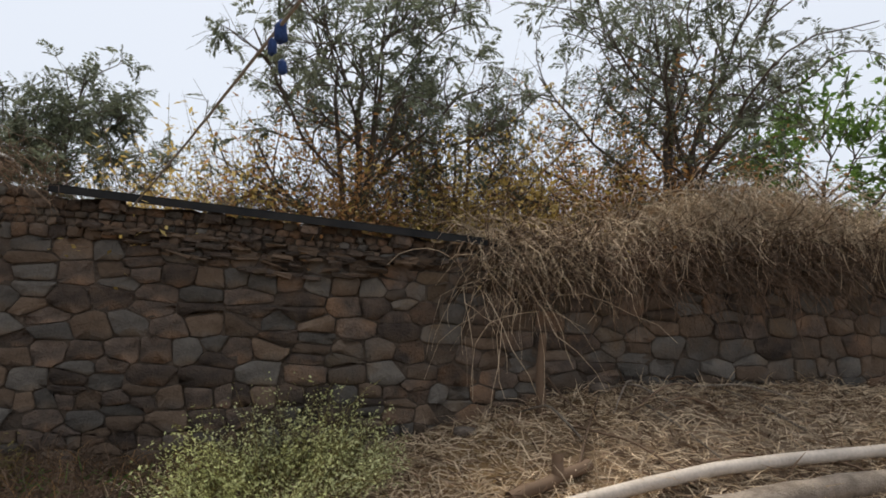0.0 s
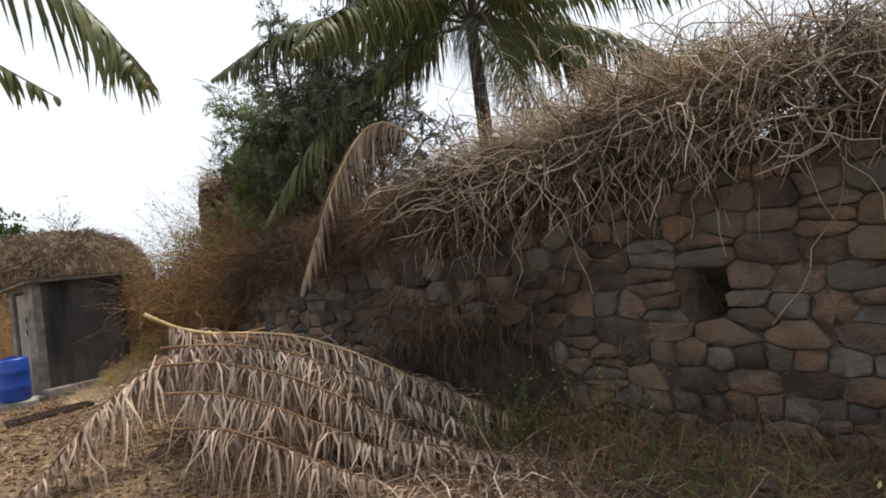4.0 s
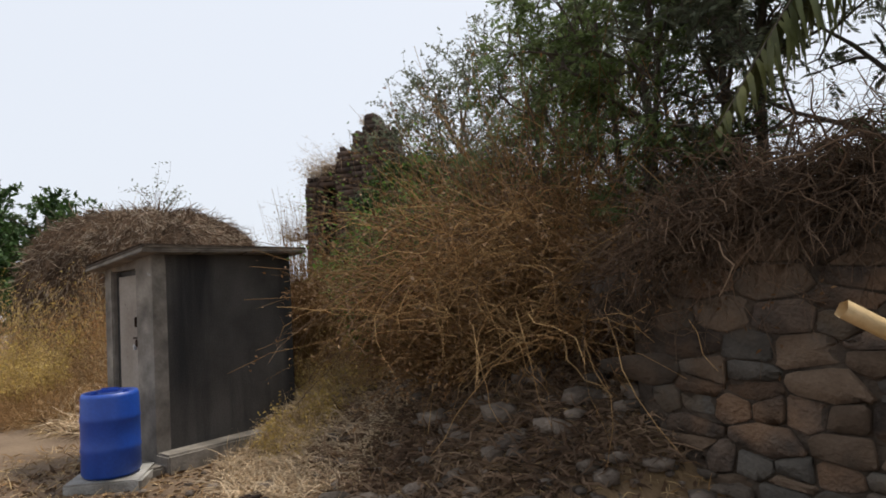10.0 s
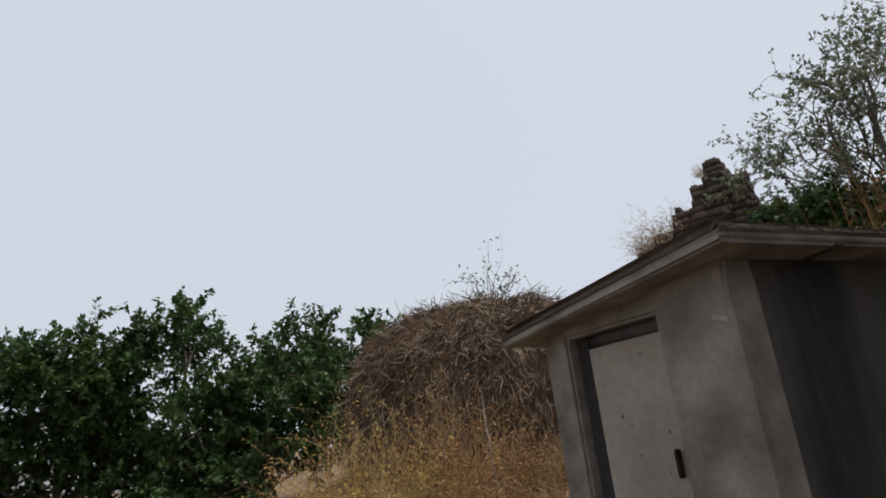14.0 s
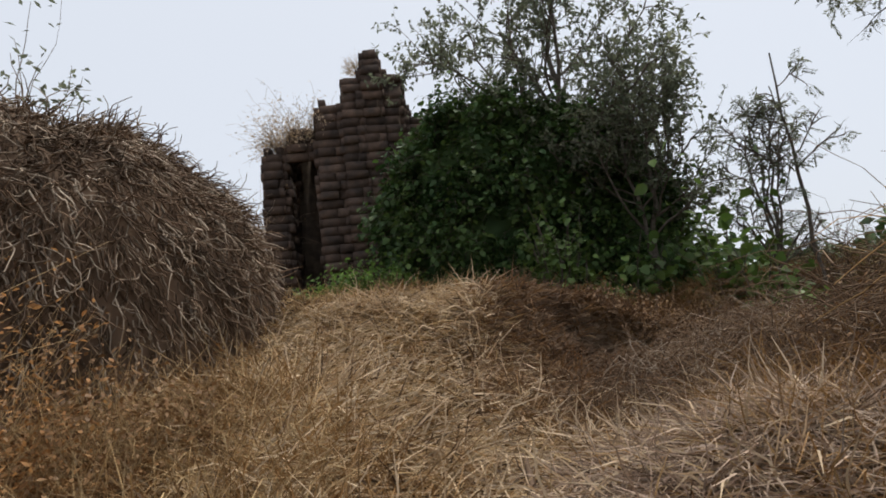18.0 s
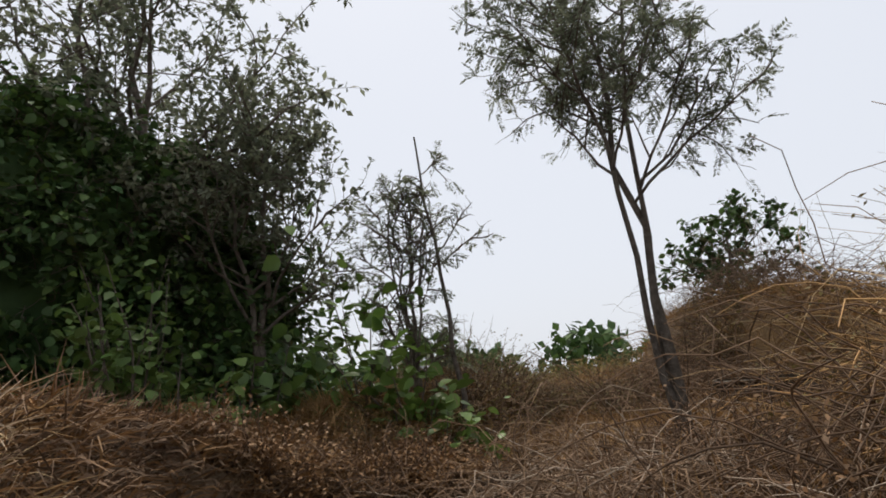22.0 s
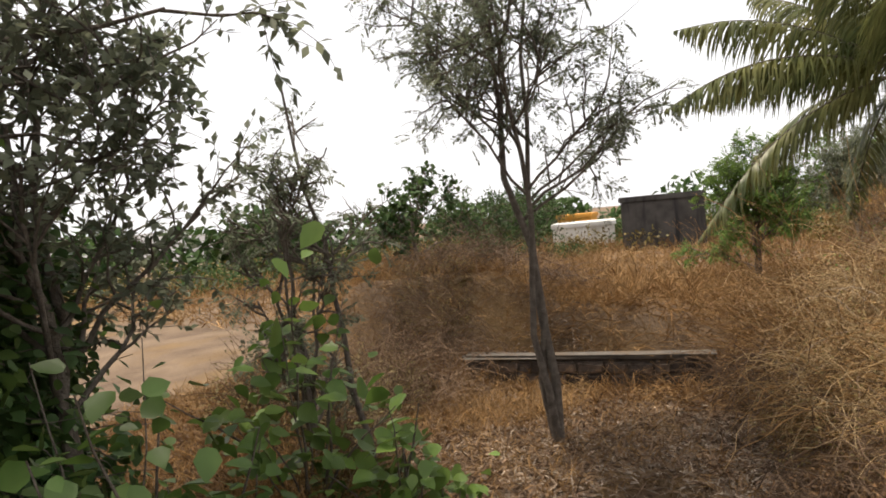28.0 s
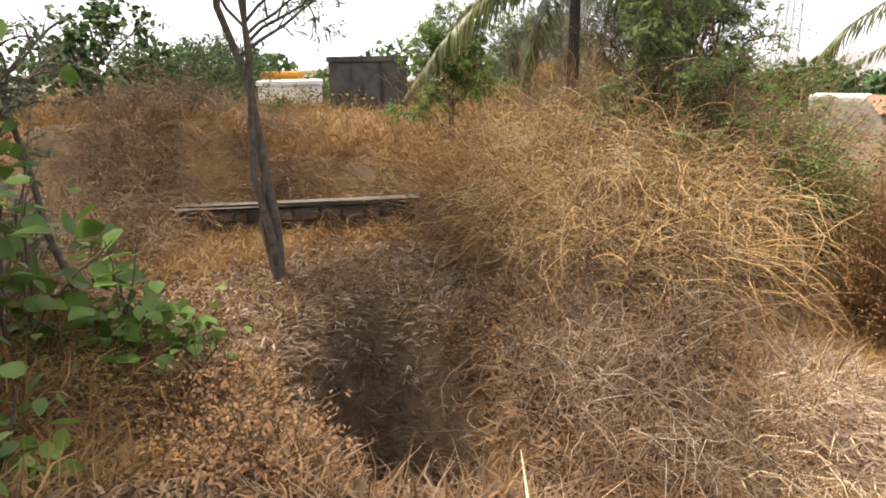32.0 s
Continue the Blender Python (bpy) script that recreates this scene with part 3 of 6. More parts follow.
def bush(name, x, y, rx, ry, h, label, category="bush", n=500, per=7, leaf=0.05, mat=None, twig=None, r=0.006, arch=0.12, z0=None, group="", width=0.5, wild=0.2, length=1.0,
         turn=0.0, broad=False, inner=0.55, outward=0.8):
    """A thicket: stems that rise from the ground over its whole floor, with small leaves on their outer parts."""
    z0 = spot(x, y) if z0 is None else z0
    root = thing(name, label, category, x, y, z0, group=group)
    a, q = rng.uniform(0, 2 * np.pi, n), np.sqrt(rng.uniform(0, 1, n))
    c, s = math.cos(radians(turn)), math.sin(radians(turn))
    lx, ly = rx * q * np.cos(a) * 0.8, ry * q * np.sin(a) * 0.8
    px, py = lx * c - ly * s, lx * s + ly * c
    pz = ground_z(x + px, y + py) - z0 - 0.03 if z0 < spot(x, y) + 1 else np.zeros(n)
    top = h * np.sqrt(np.clip(1.05 - q ** 2, 0.05, 1)) * rng.uniform(0.5, 1.12, n)
    start = np.stack([px, py, pz + np.maximum(top - 0.9 * h, 0) * inner], 1)
    D = np.stack([np.cos(a + math.radians(turn)) * (0.3 + q) * outward, np.sin(a + math.radians(turn)) * (0.3 + q) * outward, np.full(n, 1.0)], 1) + rng.normal(0, 0.3 * outward, (n, 3))
    C = wander(start, D, np.maximum(top, 0.25 * h) * length, 7, arch, wild)
    R_ = np.linspace(r, r * 0.3, 7)[None].repeat(n, 0) * rng.uniform(0.6, 1.3, (n, 1))
    if n <= 30:
        for q_ in range(n):
            put("stem", np_mesh("stem", *tubes(C[q_:q_ + 1], R_[q_:q_ + 1], 4), twig or M_TWIG), root)
    else:
        put("branchwork", np_mesh("branchwork", *tubes(C, R_, 3), twig or M_TWIG), root, kind="stuff")
    m = n * per
    src = rng.integers(0, n, m); i0 = rng.integers(1, 6, m); fr = rng.uniform(0, 1, (m, 1))
    P = C[src, i0] * (1 - fr) + C[src, i0 + 1] * fr + rng.normal(0, leaf * 0.9, (m, 3))
    V = round_leaves(P, rand_dir(m, -0.9, 0.4), leaf * rng.uniform(0.5, 1.25, m), 0.5) if broad else leaves(P, rand_dir(m, -0.7, 0.8), leaf * rng.uniform(0.6, 1.3, m), leaf * width, 0.5)
    put("foliage", np_mesh("foliage", *V, mat or M_LEAF_OLIVE), root, kind="stuff")
    return root


def litter(name, label, category, x, y, mat, length=0.25, width=0.006, flat=0.35, droop=0.5, dz=0.0):
    n = len(x)
    D = rand_dir(n, -0.05, 1.0) * [1, 1, flat]
    V = blades(on_ground(x, y, dz), D, length * rng.uniform(0.5, 1.4, n), width * rng.uniform(0.7, 1.4, n), droop)
    return put(name, np_mesh(name, *V, mat), None, label, category, kind="stuff")


def patch(n, cx, cy, rx, ry, turn=0.0, power=0.5):
    a, q = rng.uniform(0, 2 * np.pi, n), rng.uniform(0, 1, n) ** power
    c, s = math.cos(radians(turn)), math.sin(radians(turn))
    u, v = rx * q * np.cos(a), ry * q * np.sin(a)
    return cx + u * c - v * s, cy + u * s + v * c


def creeper(name, label, s0, s1, n, mat, top, out=(0.05, 0.35), back=-0.55, length=(0.5, 1.3), droop=0.22, r=0.0045, wild=0.2, up=0.5, k=7):
    """Dry stems that lie over the top of the wall and hang down its face."""
    s = rng.uniform(s0, s1, n)
    w = rng.uniform(back, 0.08, n)
    xy = on_wall(s) + w[:, None] * WALL_N
    z = np.array([top(v) for v in s]) + rng.uniform(-0.05, 0.2, n)
    S = np.stack([xy[:, 0], xy[:, 1], z], 1)
    D = np.stack([WALL_N[0] * np.ones(n), WALL_N[1] * np.ones(n), np.full(n, up)], 1) * rng.uniform(out[0] + 0.4, 1.2, (n, 1)) + rng.normal(0, 0.45, (n, 3))
    C = wander(S, D, rng.uniform(*length, n), k, droop, wild)
    V = tubes(C, np.linspace(r, r * 0.4, k)[None].repeat(n, 0) * rng.uniform(0.6, 1.5, (n, 1)), 3)
    return put(name, np_mesh(name, *V, mat), None, label, "creeper", kind="stuff")


# ---- yard wall of rough basalt ----
def wall_top(s):
    return float(np.interp(s, [-6.6, -6.2, -5.6, -4, -2, 1, 2, 3.5, 4, 5.5, 7.9, 9.5, 13, 16], [1.55, 1.75, 2.0, 2.05, 2.1, 2.2, 2.45, 2.5, 2.42, 2.33, 2.18, 2.3, 2.5, 2.6]))


def stone_mesh(poly, seed):
    """A rough stone: an irregular outline, a chipped edge and an uneven face."""
    r = np.random.default_rng(seed)
    o = np.asarray(poly, float)
    n = len(o)
    d = r.uniform(0.004, 0.04)
    tilt = r.normal(0, 0.05, 2)
    ring = lambda k, z, e: np.concatenate([o * k + r.normal(0, 0.003, o.shape), (z + (o * k) @ tilt + r.normal(0, e, n))[:, None]], 1)
    V = np.concatenate([ring(0.99, -0.09, 0.0), ring(1.0, d * 0.75, 0.003), ring(r.uniform(0.9, 0.96), d, 0.004), [[0, 0, d + r.uniform(-0.008, 0.008)]]])
    F = []
    for q in range(n):
        p = (q + 1) % n
        for b in (0, n):
            F += [(b + q, b + p, b + n + p), (b + q, b + n + p, b + n + q)]
        F.append((2 * n + q, 2 * n + p, 3 * n))
    return V, np.array(F)


def collapsed(s, z):
    """Under 1 inside the stretch where the foot of the wall has fallen out."""
    foot = ((s + 1.6) / 1.1) ** 2 + ((z - 0.2) / (0.85 + 0.12 * math.sin(s * 5))) ** 2
    niche = ((s - 0.8) / 0.16) ** 4 + ((z - 1.15) / 0.22) ** 4
    return min(foot, niche)


def clip_half(poly, m, n):
    """The part of a convex polygon on the near side of the line through m with normal n."""
    out = []
    for a, b in zip(poly, poly[1:] + poly[:1]):
        da, db = (a[0] - m[0]) * n[0] + (a[1] - m[1]) * n[1], (b[0] - m[0]) * n[0] + (b[1] - m[1]) * n[1]
        if da <= 0:
            out.append(a)
        if da * db < 0:
            f = da / (da - db)
            out.append((a[0] + (b[0] - a[0]) * f, a[1] + (b[1] - a[1]) * f))
    return out


def pack(s0, s1, lo, hi):
    """Rubble walling: seeds in loose courses of many sizes, each stone broken to fit its neighbours, with thin slips under the top."""
    seeds, z = [], lo(0)
    while z < 2.75:
        row = rng.uniform(0.06, 0.1) if z > 2.0 else rng.uniform(0.1, 0.23)
        s = s0 - rng.uniform(0, 0.3)
        while s < s1:
            L = row * rng.uniform(0.8, 2.3)
            if z < 1.9 and rng.random() < 0.25:
                seeds += [(s + L / 2, z + row * 0.25, row * 0.3), (s + L / 2 + rng.normal(0, 0.03), z + row * 0.78, row * 0.3)]
            else:
                seeds.append((s + L / 2, z + row * rng.uniform(0.42, 0.58) + 0.05 * math.sin(s * 0.9 + z * 2.1), row * rng.uniform(0.38, 0.62)))
            s += L
        z += row
    cells = {}
    for k, (a, b, w) in enumerate(seeds):
        cells.setdefault((int(a / 0.35), int(b / 0.35)), []).append(k)
    out, ZS = [], 1.75
    for k, (a, b, w) in enumerate(seeds):
        if not (s0 < a < s1 and b < hi(a) - 0.03 and collapsed(a, b) > 1):
            continue
        poly = [(-0.42, -0.3), (0.42, -0.3), (0.42, 0.3), (-0.42, 0.3)]
        ca, cb = int(a / 0.35), int(b / 0.35)
        for i in range(ca - 2, ca + 3):
            for j in range(cb - 2, cb + 3):
                for q in cells.get((i, j), ()):
                    if q == k:
                        continue
                    dx, dz = seeds[q][0] - a, seeds[q][1] - b
                    d2 = dx * dx + (dz * ZS) ** 2
                    f = 0.5 + 0.5 * (w * w - seeds[q][2] ** 2) / max(d2, 1e-4)
                    f = min(max(f, 0.25), 0.75)
                    poly = clip_half(poly, (dx * f, dz * f), (dx, dz * ZS * ZS)) if len(poly) > 2 else poly
        if len(poly) < 3:
            continue
        o = np.array(poly)
        c = o.mean(0)
        size = np.ptp(o, axis=0)
        if min(size) < 0.035:
            continue
        o = (o - c) * (1 - 0.008 / (size / 2 + 0.01))
        nxt, prv = np.roll(o, -1, 0), np.roll(o, 1, 0)
        cut = rng.uniform(0.07, 0.2, (len(o), 1))
        o = np.stack([o + (prv - o) * cut, o + (nxt - o) * cut], 1).reshape(-1, 2)[:14]
        out.append((a + c[0], b + c[1], o + rng.normal(0, 0.003, o.shape)))
    return out


def wall_pose(s, z, tilt=0.0):
    p = on_wall(s)
    m = Matrix(((WALL_D[0], 0, WALL_N[0], p[0]), (WALL_D[1], 0, WALL_N[1], p[1]), (0, 1, 0, z), (0, 0, 0, 1)))
    return m @ pose(0, 0, 0, 0, 0, tilt)


def build_wall():
    ss = np.concatenate([np.linspace(-6.35, -3.0, 18), np.linspace(-2.9, 2.4, 66), np.linspace(2.6, 16, 54)])
    V, F = [], []
    for q, s in enumerate(ss):
        b = on_wall(s, -0.6)
        zt = wall_top(s) - 0.03 + 0.03 * math.sin(s * 9)
        col = [(*on_wall(s, -0.002 - 0.5 * max(0.0, 1 - collapsed(s, z)) ** 0.5), z) for z in (-0.3, 0.0, 0.2, 0.4, 0.6, 0.8, 1.0, 1.2, 1.4)] + [(*on_wall(s, -0.002), zt), (*b, zt), (*b, -0.3)]
        n = len(col)
        V += col
        if q:
            a = (q - 1) * n
            F += [(a + j, a + n + j, a + n + j + 1, a + j + 1) for j in range(n - 1)]
    for e in (0, len(V) - n):
        F += [(e + j, e + j + 1, e + 10, e + 11) for j in range(9)]
    wall = put("wall_yard", np_mesh("wall_yard", V, F, M_MUD), None, "old dry-laid wall of dark basalt rubble with mud joints", "wall", kind="structure")
    return wall


wall_yard = build_wall()

# ---- concrete sheet cap, tin edge and beam on the wall ----
cap = thing("roof_sheet", "pale grey cement sheet laid on top of the stone wall", "roof sheet")
me_V, me_F = [], []
ks = np.linspace(0, 1, 40)
prof = [(0.14, 0.02), (0.11, 0.22), (-0.02, 0.35), (-0.3, 0.38), (-0.55, 0.3)]
for q, u in enumerate(ks):
    s = 2.05 + u * 1.42
    e = 0.86 + 0.14 * math.sin(min(u, 1 - u) * 9) if min(u, 1 - u) < 0.17 else 1.0
    for w, z in prof:
        p = on_wall(s, w)
        me_V.append((p[0], p[1], 2.44 + 0.0 * u + z * e + rng.normal(0, 0.006)))
for q in range(len(ks) - 1):
    for j in range(len(prof) - 1):
        a = q * 5 + j
        me_F.append((a, a + 5, a + 6, a + 1))
sheet = put("sheet", np_mesh("sheet", me_V, me_F, M_SHEET, True), cap)
sm = sheet.modifiers.new("thick", "SOLIDIFY"); sm.thickness = 0.03
for nm, s0, s1, z0, z1, lab in (("tin_edge", 4.0, 7.95, 2.44, 2.19, "long black tin sheet edge along the top of the wall"),):
    e = thing("tin_roof_edge", lab, "roof edge")
    a, b = on_wall(s0, 0.05), on_wall(s1, 0.05)
    L = math.dist((*a, z0), (*b, z1))
    ang = math.degrees(math.atan2(b[1] - a[1], b[0] - a[0])); pit = -math.degrees(math.asin((z1 - z0) / L))
    m = pose(*((a + b) / 2), (z0 + z1) / 2, 0, pit, ang)
    o = part("tin_sheet", box_bm(0, 0.0, 0.03, L, 0.22, 0.012, 0.003, jitter=0.001), M_TIN, e); o.matrix_basis = m
    o = part("front_lip", box_bm(0, -0.105, -0.005, L, 0.012, 0.065, 0.003), M_TIN, e); o.matrix_basis = m
    for q in range(5):
        o = part("block", box_bm(-L / 2 + 0.5 + q * 0.85, 0.02, -0.08, 0.2, 0.2, 0.13, 0.03, jitter=0.012), M_STONE, e); o.matrix_basis = m

# ---- concrete privy ----
shed = thing("outhouse", "small grey concrete outhouse with slab roof and closed door", "outhouse", -7.22, 9.41, 0.0, -30.0)
SW, SD, SH = 1.06, 1.60, 1.96


def shed_box(name, x0, x1, y0, y1, z0, z1, mat, label="", bevel=0.012):
    return part(name, box_bm((x0 + x1) / 2, (y0 + y1) / 2, (z0 + z1) / 2, x1 - x0, y1 - y0, z1 - z0, bevel, jitter=0.002), mat, shed, label)


DX0, DX1, DZ = -0.90, -0.35, 1.915
# this side and the back carry their shade in a darker plaster
shed_box("side_wall", -0.12, 0, 0.0, SD, -0.25, SH + 0.085, M_CONC_D, "weathered plaster with damp streaks, darkened to stand for this side's shade")
shed_box("side_wall", -SW, -SW + 0.12, 0.0, SD, -0.2, SH, M_CONC)
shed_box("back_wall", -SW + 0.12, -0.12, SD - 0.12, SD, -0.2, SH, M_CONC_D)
bm_ = bmesh.new()
xs_, zs_ = [-SW - 0.003, DX0, DX1, 0.003], [-0.2, 0.06, DZ, SH]
vg = [[bm_.verts.new((x, -0.03, z + (0.09 * (x + SW) if z == SH else 0.0))) for z in zs_] for x in xs_]
fs_ = [bm_.faces.new((vg[i][j], vg[i + 1][j], vg[i + 1][j + 1], vg[i][j + 1])) for i in range(3) for j in range(3) if (i, j) != (1, 1)]
ex = bmesh.ops.extrude_face_region(bm_, geom=fs_)
for v in ex["geom"]:
    if isinstance(v, bmesh.types.BMVert):
        v.co.y = 0.11
bmesh.ops.bevel(bm_, geom=[e for e in bm_.edges if len(e.link_faces) == 2 and e.calc_face_angle(0) > 1], offset=0.014, segments=2, affect="EDGES")
bmesh.ops.recalc_face_normals(bm_, faces=bm_.faces)
part("front_wall", bm_, M_CONC, shed, "plain grey plaster round the door opening")
shed_box("floor_slab", -SW + 0.12, -0.12, 0.11, SD - 0.12, -0.1, 0.05, M_CONC)
shed_box("door_frame", DX0 + 0.003, DX0 + 0.1, 0.02, 0.09, 0.06, DZ - 0.003, M_CONC_D, "dark recessed door frame", 0.012)
shed_box("door_frame", DX0 + 0.1, DX1 - 0.003, 0.02, 0.09, DZ - 0.06, DZ - 0.003, M_CONC_D, "", 0.012)
door = shed_box("door", DX0 + 0.105, DX1 - 0.006, 0.0, 0.05, 0.07, DZ - 0.063, M_DOOR, "pale weathered flush door with small dark scars", 0.005)
for nm, bmx in (("handle", box_bm(DX1 - 0.03, -0.02, 1.38, 0.014, 0.03, 0.1, 0.005)), ("bolt", box_bm(DX1 - 0.04, -0.015, 1.22, 0.13, 0.02, 0.02, 0.005)), ("staple", box_bm(DX1 - 0.02, -0.02, 1.17, 0.025, 0.03, 0.07, 0.006))):
    part(nm, bmx, M_IRON, door, "dark iron " + nm)
for q in range(12):
    part("scar", box_bm(rng.uniform(DX0 + 0.14, DX1 - 0.05), -0.0012, rng.uniform(0.6, DZ - 0.12), 0.0045, 0.005, rng.uniform(0.008, 0.022), 0.002, (0, rng.uniform(-25, 25), 0)), M_STONE_TAN, door)
part("padlock", box_bm(DX1 - 0.05, -0.03, 1.13, 0.045, 0.025, 0.055, 0.008), M_GALV, door, "pale steel padlock")
part("plaster_chip", box_bm(-0.05, -0.032, 1.84, 0.07, 0.008, 0.022, 0.003, (0, 20, 0), 0.002), M_SHEET, shed, "pale chipped plaster")
tilt = pose(-SW / 2 + 0.0, SD / 2 - 0.02, SH + 0.03, 0, -5.0, 0)
o = part("roof_slab", box_bm(0, 0, 0.018, SW + 0.29, SD + 0.32, 0.036, 0.008, None, 0.004), M_CONC, shed, "thin concrete slab roof, stained underneath"); o.matrix_basis = tilt
o = part("roof_screed", box_bm(0, 0, 0.052, SW + 0.28, SD + 0.30, 0.034, 0.01, None, 0.009), M_MUD, shed, "dark crumbling screed on the roof"); o.matrix_basis = tilt
for y_ in (0.42, 0.95):
    o = part("roof_joint", box_bm(SW / 2 + 0.08, y_ - SD / 2, -0.004, 0.15, 0.03, 0.012, 0.004), M_MUD, shed); o.matrix_basis = tilt
shed_box("plinth", 0.0, 0.26, -0.05, 1.25, -0.25, 0.14, M_CONC, "rough concrete ledge", 0.02)
shed_box("plinth", -SW, 0.2, -0.35, -0.032, -0.25, 0.05, M_CONC, "", 0.02)

# ---- blue drum beside the outhouse ----
def drum(x, y, z, r=0.24, h=0.72):
    d = thing("water_drum", "blue plastic drum standing on a white slab by the outhouse", "drum", x, y, z, 20)
    prof = [(0.0, 0.0), (r * 0.9, 0.0), (r, 0.03), (r, h * 0.3), (r * 1.03, h * 0.33), (r, h * 0.36), (r, h * 0.66), (r * 1.03, h * 0.69), (r, h * 0.72), (r * 0.985, h * 0.95), (r * 0.94, h), (r * 0.86, h), (r * 0.84, h - 0.02), (0, h - 0.02)]
    n = 28
    V = [(p[0] * math.cos(2 * math.pi * q / n), p[0] * math.sin(2 * math.pi * q / n), p[1]) for p in prof for q in range(n)]
    F = [(i * n + q, i * n + (q + 1) % n, (i + 1) * n + (q + 1) % n, (i + 1) * n + q) for i in range(len(prof) - 1) for q in range(n)]
    put("body", np_mesh("body", V, F, M_BLUE, True), d)
    for a in (0, 180):
        o = part("cap", box_bm(0, 0, 0, 0.07, 0.07, 0.035, 0.015), M_BLUE, d); o.matrix_basis = pose(0.13 * math.cos(radians(a)), 0.13 * math.sin(radians(a)), h - 0.005)
    o = part("handle", box_bm(0, 0, 0, 0.16, 0.03, 0.04, 0.012), M_BLUE, d); o.matrix_basis = pose(0, 0.0, h + 0.015)
    return d


drum(-7.40, 8.98, 0.07)
slab = thing("stone_slab", "white-stained slab under the blue drum", "slab", -7.40, 8.98, 0.0, 20)
part("slab", box_bm(0, 0, 0.0, 0.62, 0.55, 0.14, 0.02, None, 0.006), M_SHEET, slab)

# ---- dome of hay under dry creeper ----
HX, HY, HB = -13.0, 17.6, 0.1


def hay_surface(a, q):
    """Point on the dome: a round angle, q from crown 0 to foot 1."""
    rr = 2.52 * (1 + 0.07 * np.sin(2 * a + 1) + 0.04 * np.sin(5 * a)) * np.sin(np.clip(q, 0, 1) * np.pi / 2) ** 0.72
    zz = 3.65 * np.cos(np.clip(q, 0, 1) * np.pi / 2) ** 0.55 + 0.08 * np.sin(7 * a + 9 * q)
    return np.stack([rr * np.cos(a), rr * np.sin(a), zz], -1)


hay = thing("haystack", "tall rounded haystack matted with grey-brown dry creeper", "haystack", HX, HY, HB)
A, Q = np.meshgrid(np.linspace(0, 2 * np.pi, 72, endpoint=False), np.linspace(0.02, 1, 30), indexing="ij")
V = hay_surface(A, Q).reshape(-1, 3)
i = np.arange(72)[:, None]; j = np.arange(29)[None]
F = np.stack([i * 30 + j, i * 30 + j + 1, (i + 1) % 72 * 30 + j + 1, (i + 1) % 72 * 30 + j], -1).reshape(-1, 4)
put("core", np_mesh("core", V, F, M_TWIG_DARK, True), hay)
n = 16000
a, q = rng.uniform(0, 2 * np.pi, n), np.arccos(rng.uniform(0, 1, n)) / (np.pi / 2)
P = hay_surface(a, q); P2 = hay_surface(a + rng.normal(0, 0.05, n), np.minimum(q + 0.08, 1.05))
nor = unit(P - [0, 0, 0.8])
C = wander(P + nor * 0.03, (P2 - P) + nor * 0.12 + rng.normal(0, 0.12, (n, 3)), rng.uniform(0.15, 0.5, n), 6, 0.12, 0.4)
put("thatch", np_mesh("thatch", *tubes(C[:11500], np.linspace(0.009, 0.004, 6)[None].repeat(11500, 0), 3), M_TWIG_DARK), hay, "matted brown stems", kind="stuff")
put("bleached_thatch", np_mesh("bleached_thatch", *tubes(C[11500:], np.linspace(0.0095, 0.004, 6)[None].repeat(4500, 0), 3), M_TWIG_PALE), hay, "bleached stems", kind="stuff")

# ---- ruined tower ----
def ruin():
    r = thing("ruined_tower", "broken dark brick tower with a hollow and dry grass", "ruin", -9.7, 25.6, 0.6)
    mass = [(-1.78, 0.1, 0.45, 1.9, 5.35), (-1.15, 0.15, 0.8, 1.9, 5.7), (-0.45, 0.0, 0.65, 2.0, 6.25), (0.1, -0.05, 0.55, 2.1, 6.85), (0.55, -0.05, 0.5, 2.1, 7.3), (1.0, -0.03, 0.5, 2.0, 6.9), (1.6, 0.0, 0.8, 2.0, 5.9), (2.5, 0.1, 1.3, 2.0, 5.4), (3.9, 0.2, 1.5, 1.8, 5.0)]
    V, F, o = [], [], 0
    for cx, cy, w, d, h in mass:
        course = 0.2
        put("core", np_mesh("core", *cube_np(cx, cy + (0.55 if cx == -1.15 else 0.0), h / 2 - 0.25, w - 0.1, d - (1.2 if cx == -1.15 else 0.1), h - 0.5), M_MUD), r)
        for k in range(int(h / course)):
            z = (k + 0.5) * course
            sh = 1 - 0.05 * (z / h)
            taper = 0.0 if z < h - 0.9 else (z - h + 0.9) * (0.5 * w)
            for face in range(4):
                span = (w if face % 2 == 0 else d) * sh - taper
                x = -span / 2
                while x < span / 2:
                    L = min(rng.uniform(0.3, 0.6), max(span / 2 - x + 0.02, 0.06))
                    if z > h - 0.3 and rng.random() < 0.25 + 1.0 * (z - h + 0.3):
                        x += L
                        continue
                    if face == 0 and cx == -1.15 and 1.2 < z < 4.9:
                        x += L
                        continue
                    out = (d if face % 2 == 0 else w) * sh / 2 - taper * 0.5 + rng.normal(0, 0.03)
                    c = (x + L / 2, -out) if face == 0 else (out, x + L / 2) if face == 1 else (x + L / 2, out) if face == 2 else (-out, x + L / 2)
                    s = (L - 0.02, 0.16) if face % 2 == 0 else (0.16, L - 0.02)
                    v, f = cube_np(cx + c[0], cy + c[1], z, s[0], s[1], course - 0.018)
                    V.append(v + rng.normal(0, 0.006, v.shape)); F.append(f + o); o += len(v)
                    x += L
    put("brickwork", np_mesh("brickwork", np.concatenate(V), np.concatenate(F), M_RUIN), r, "rows of dark weathered brick")
    return r


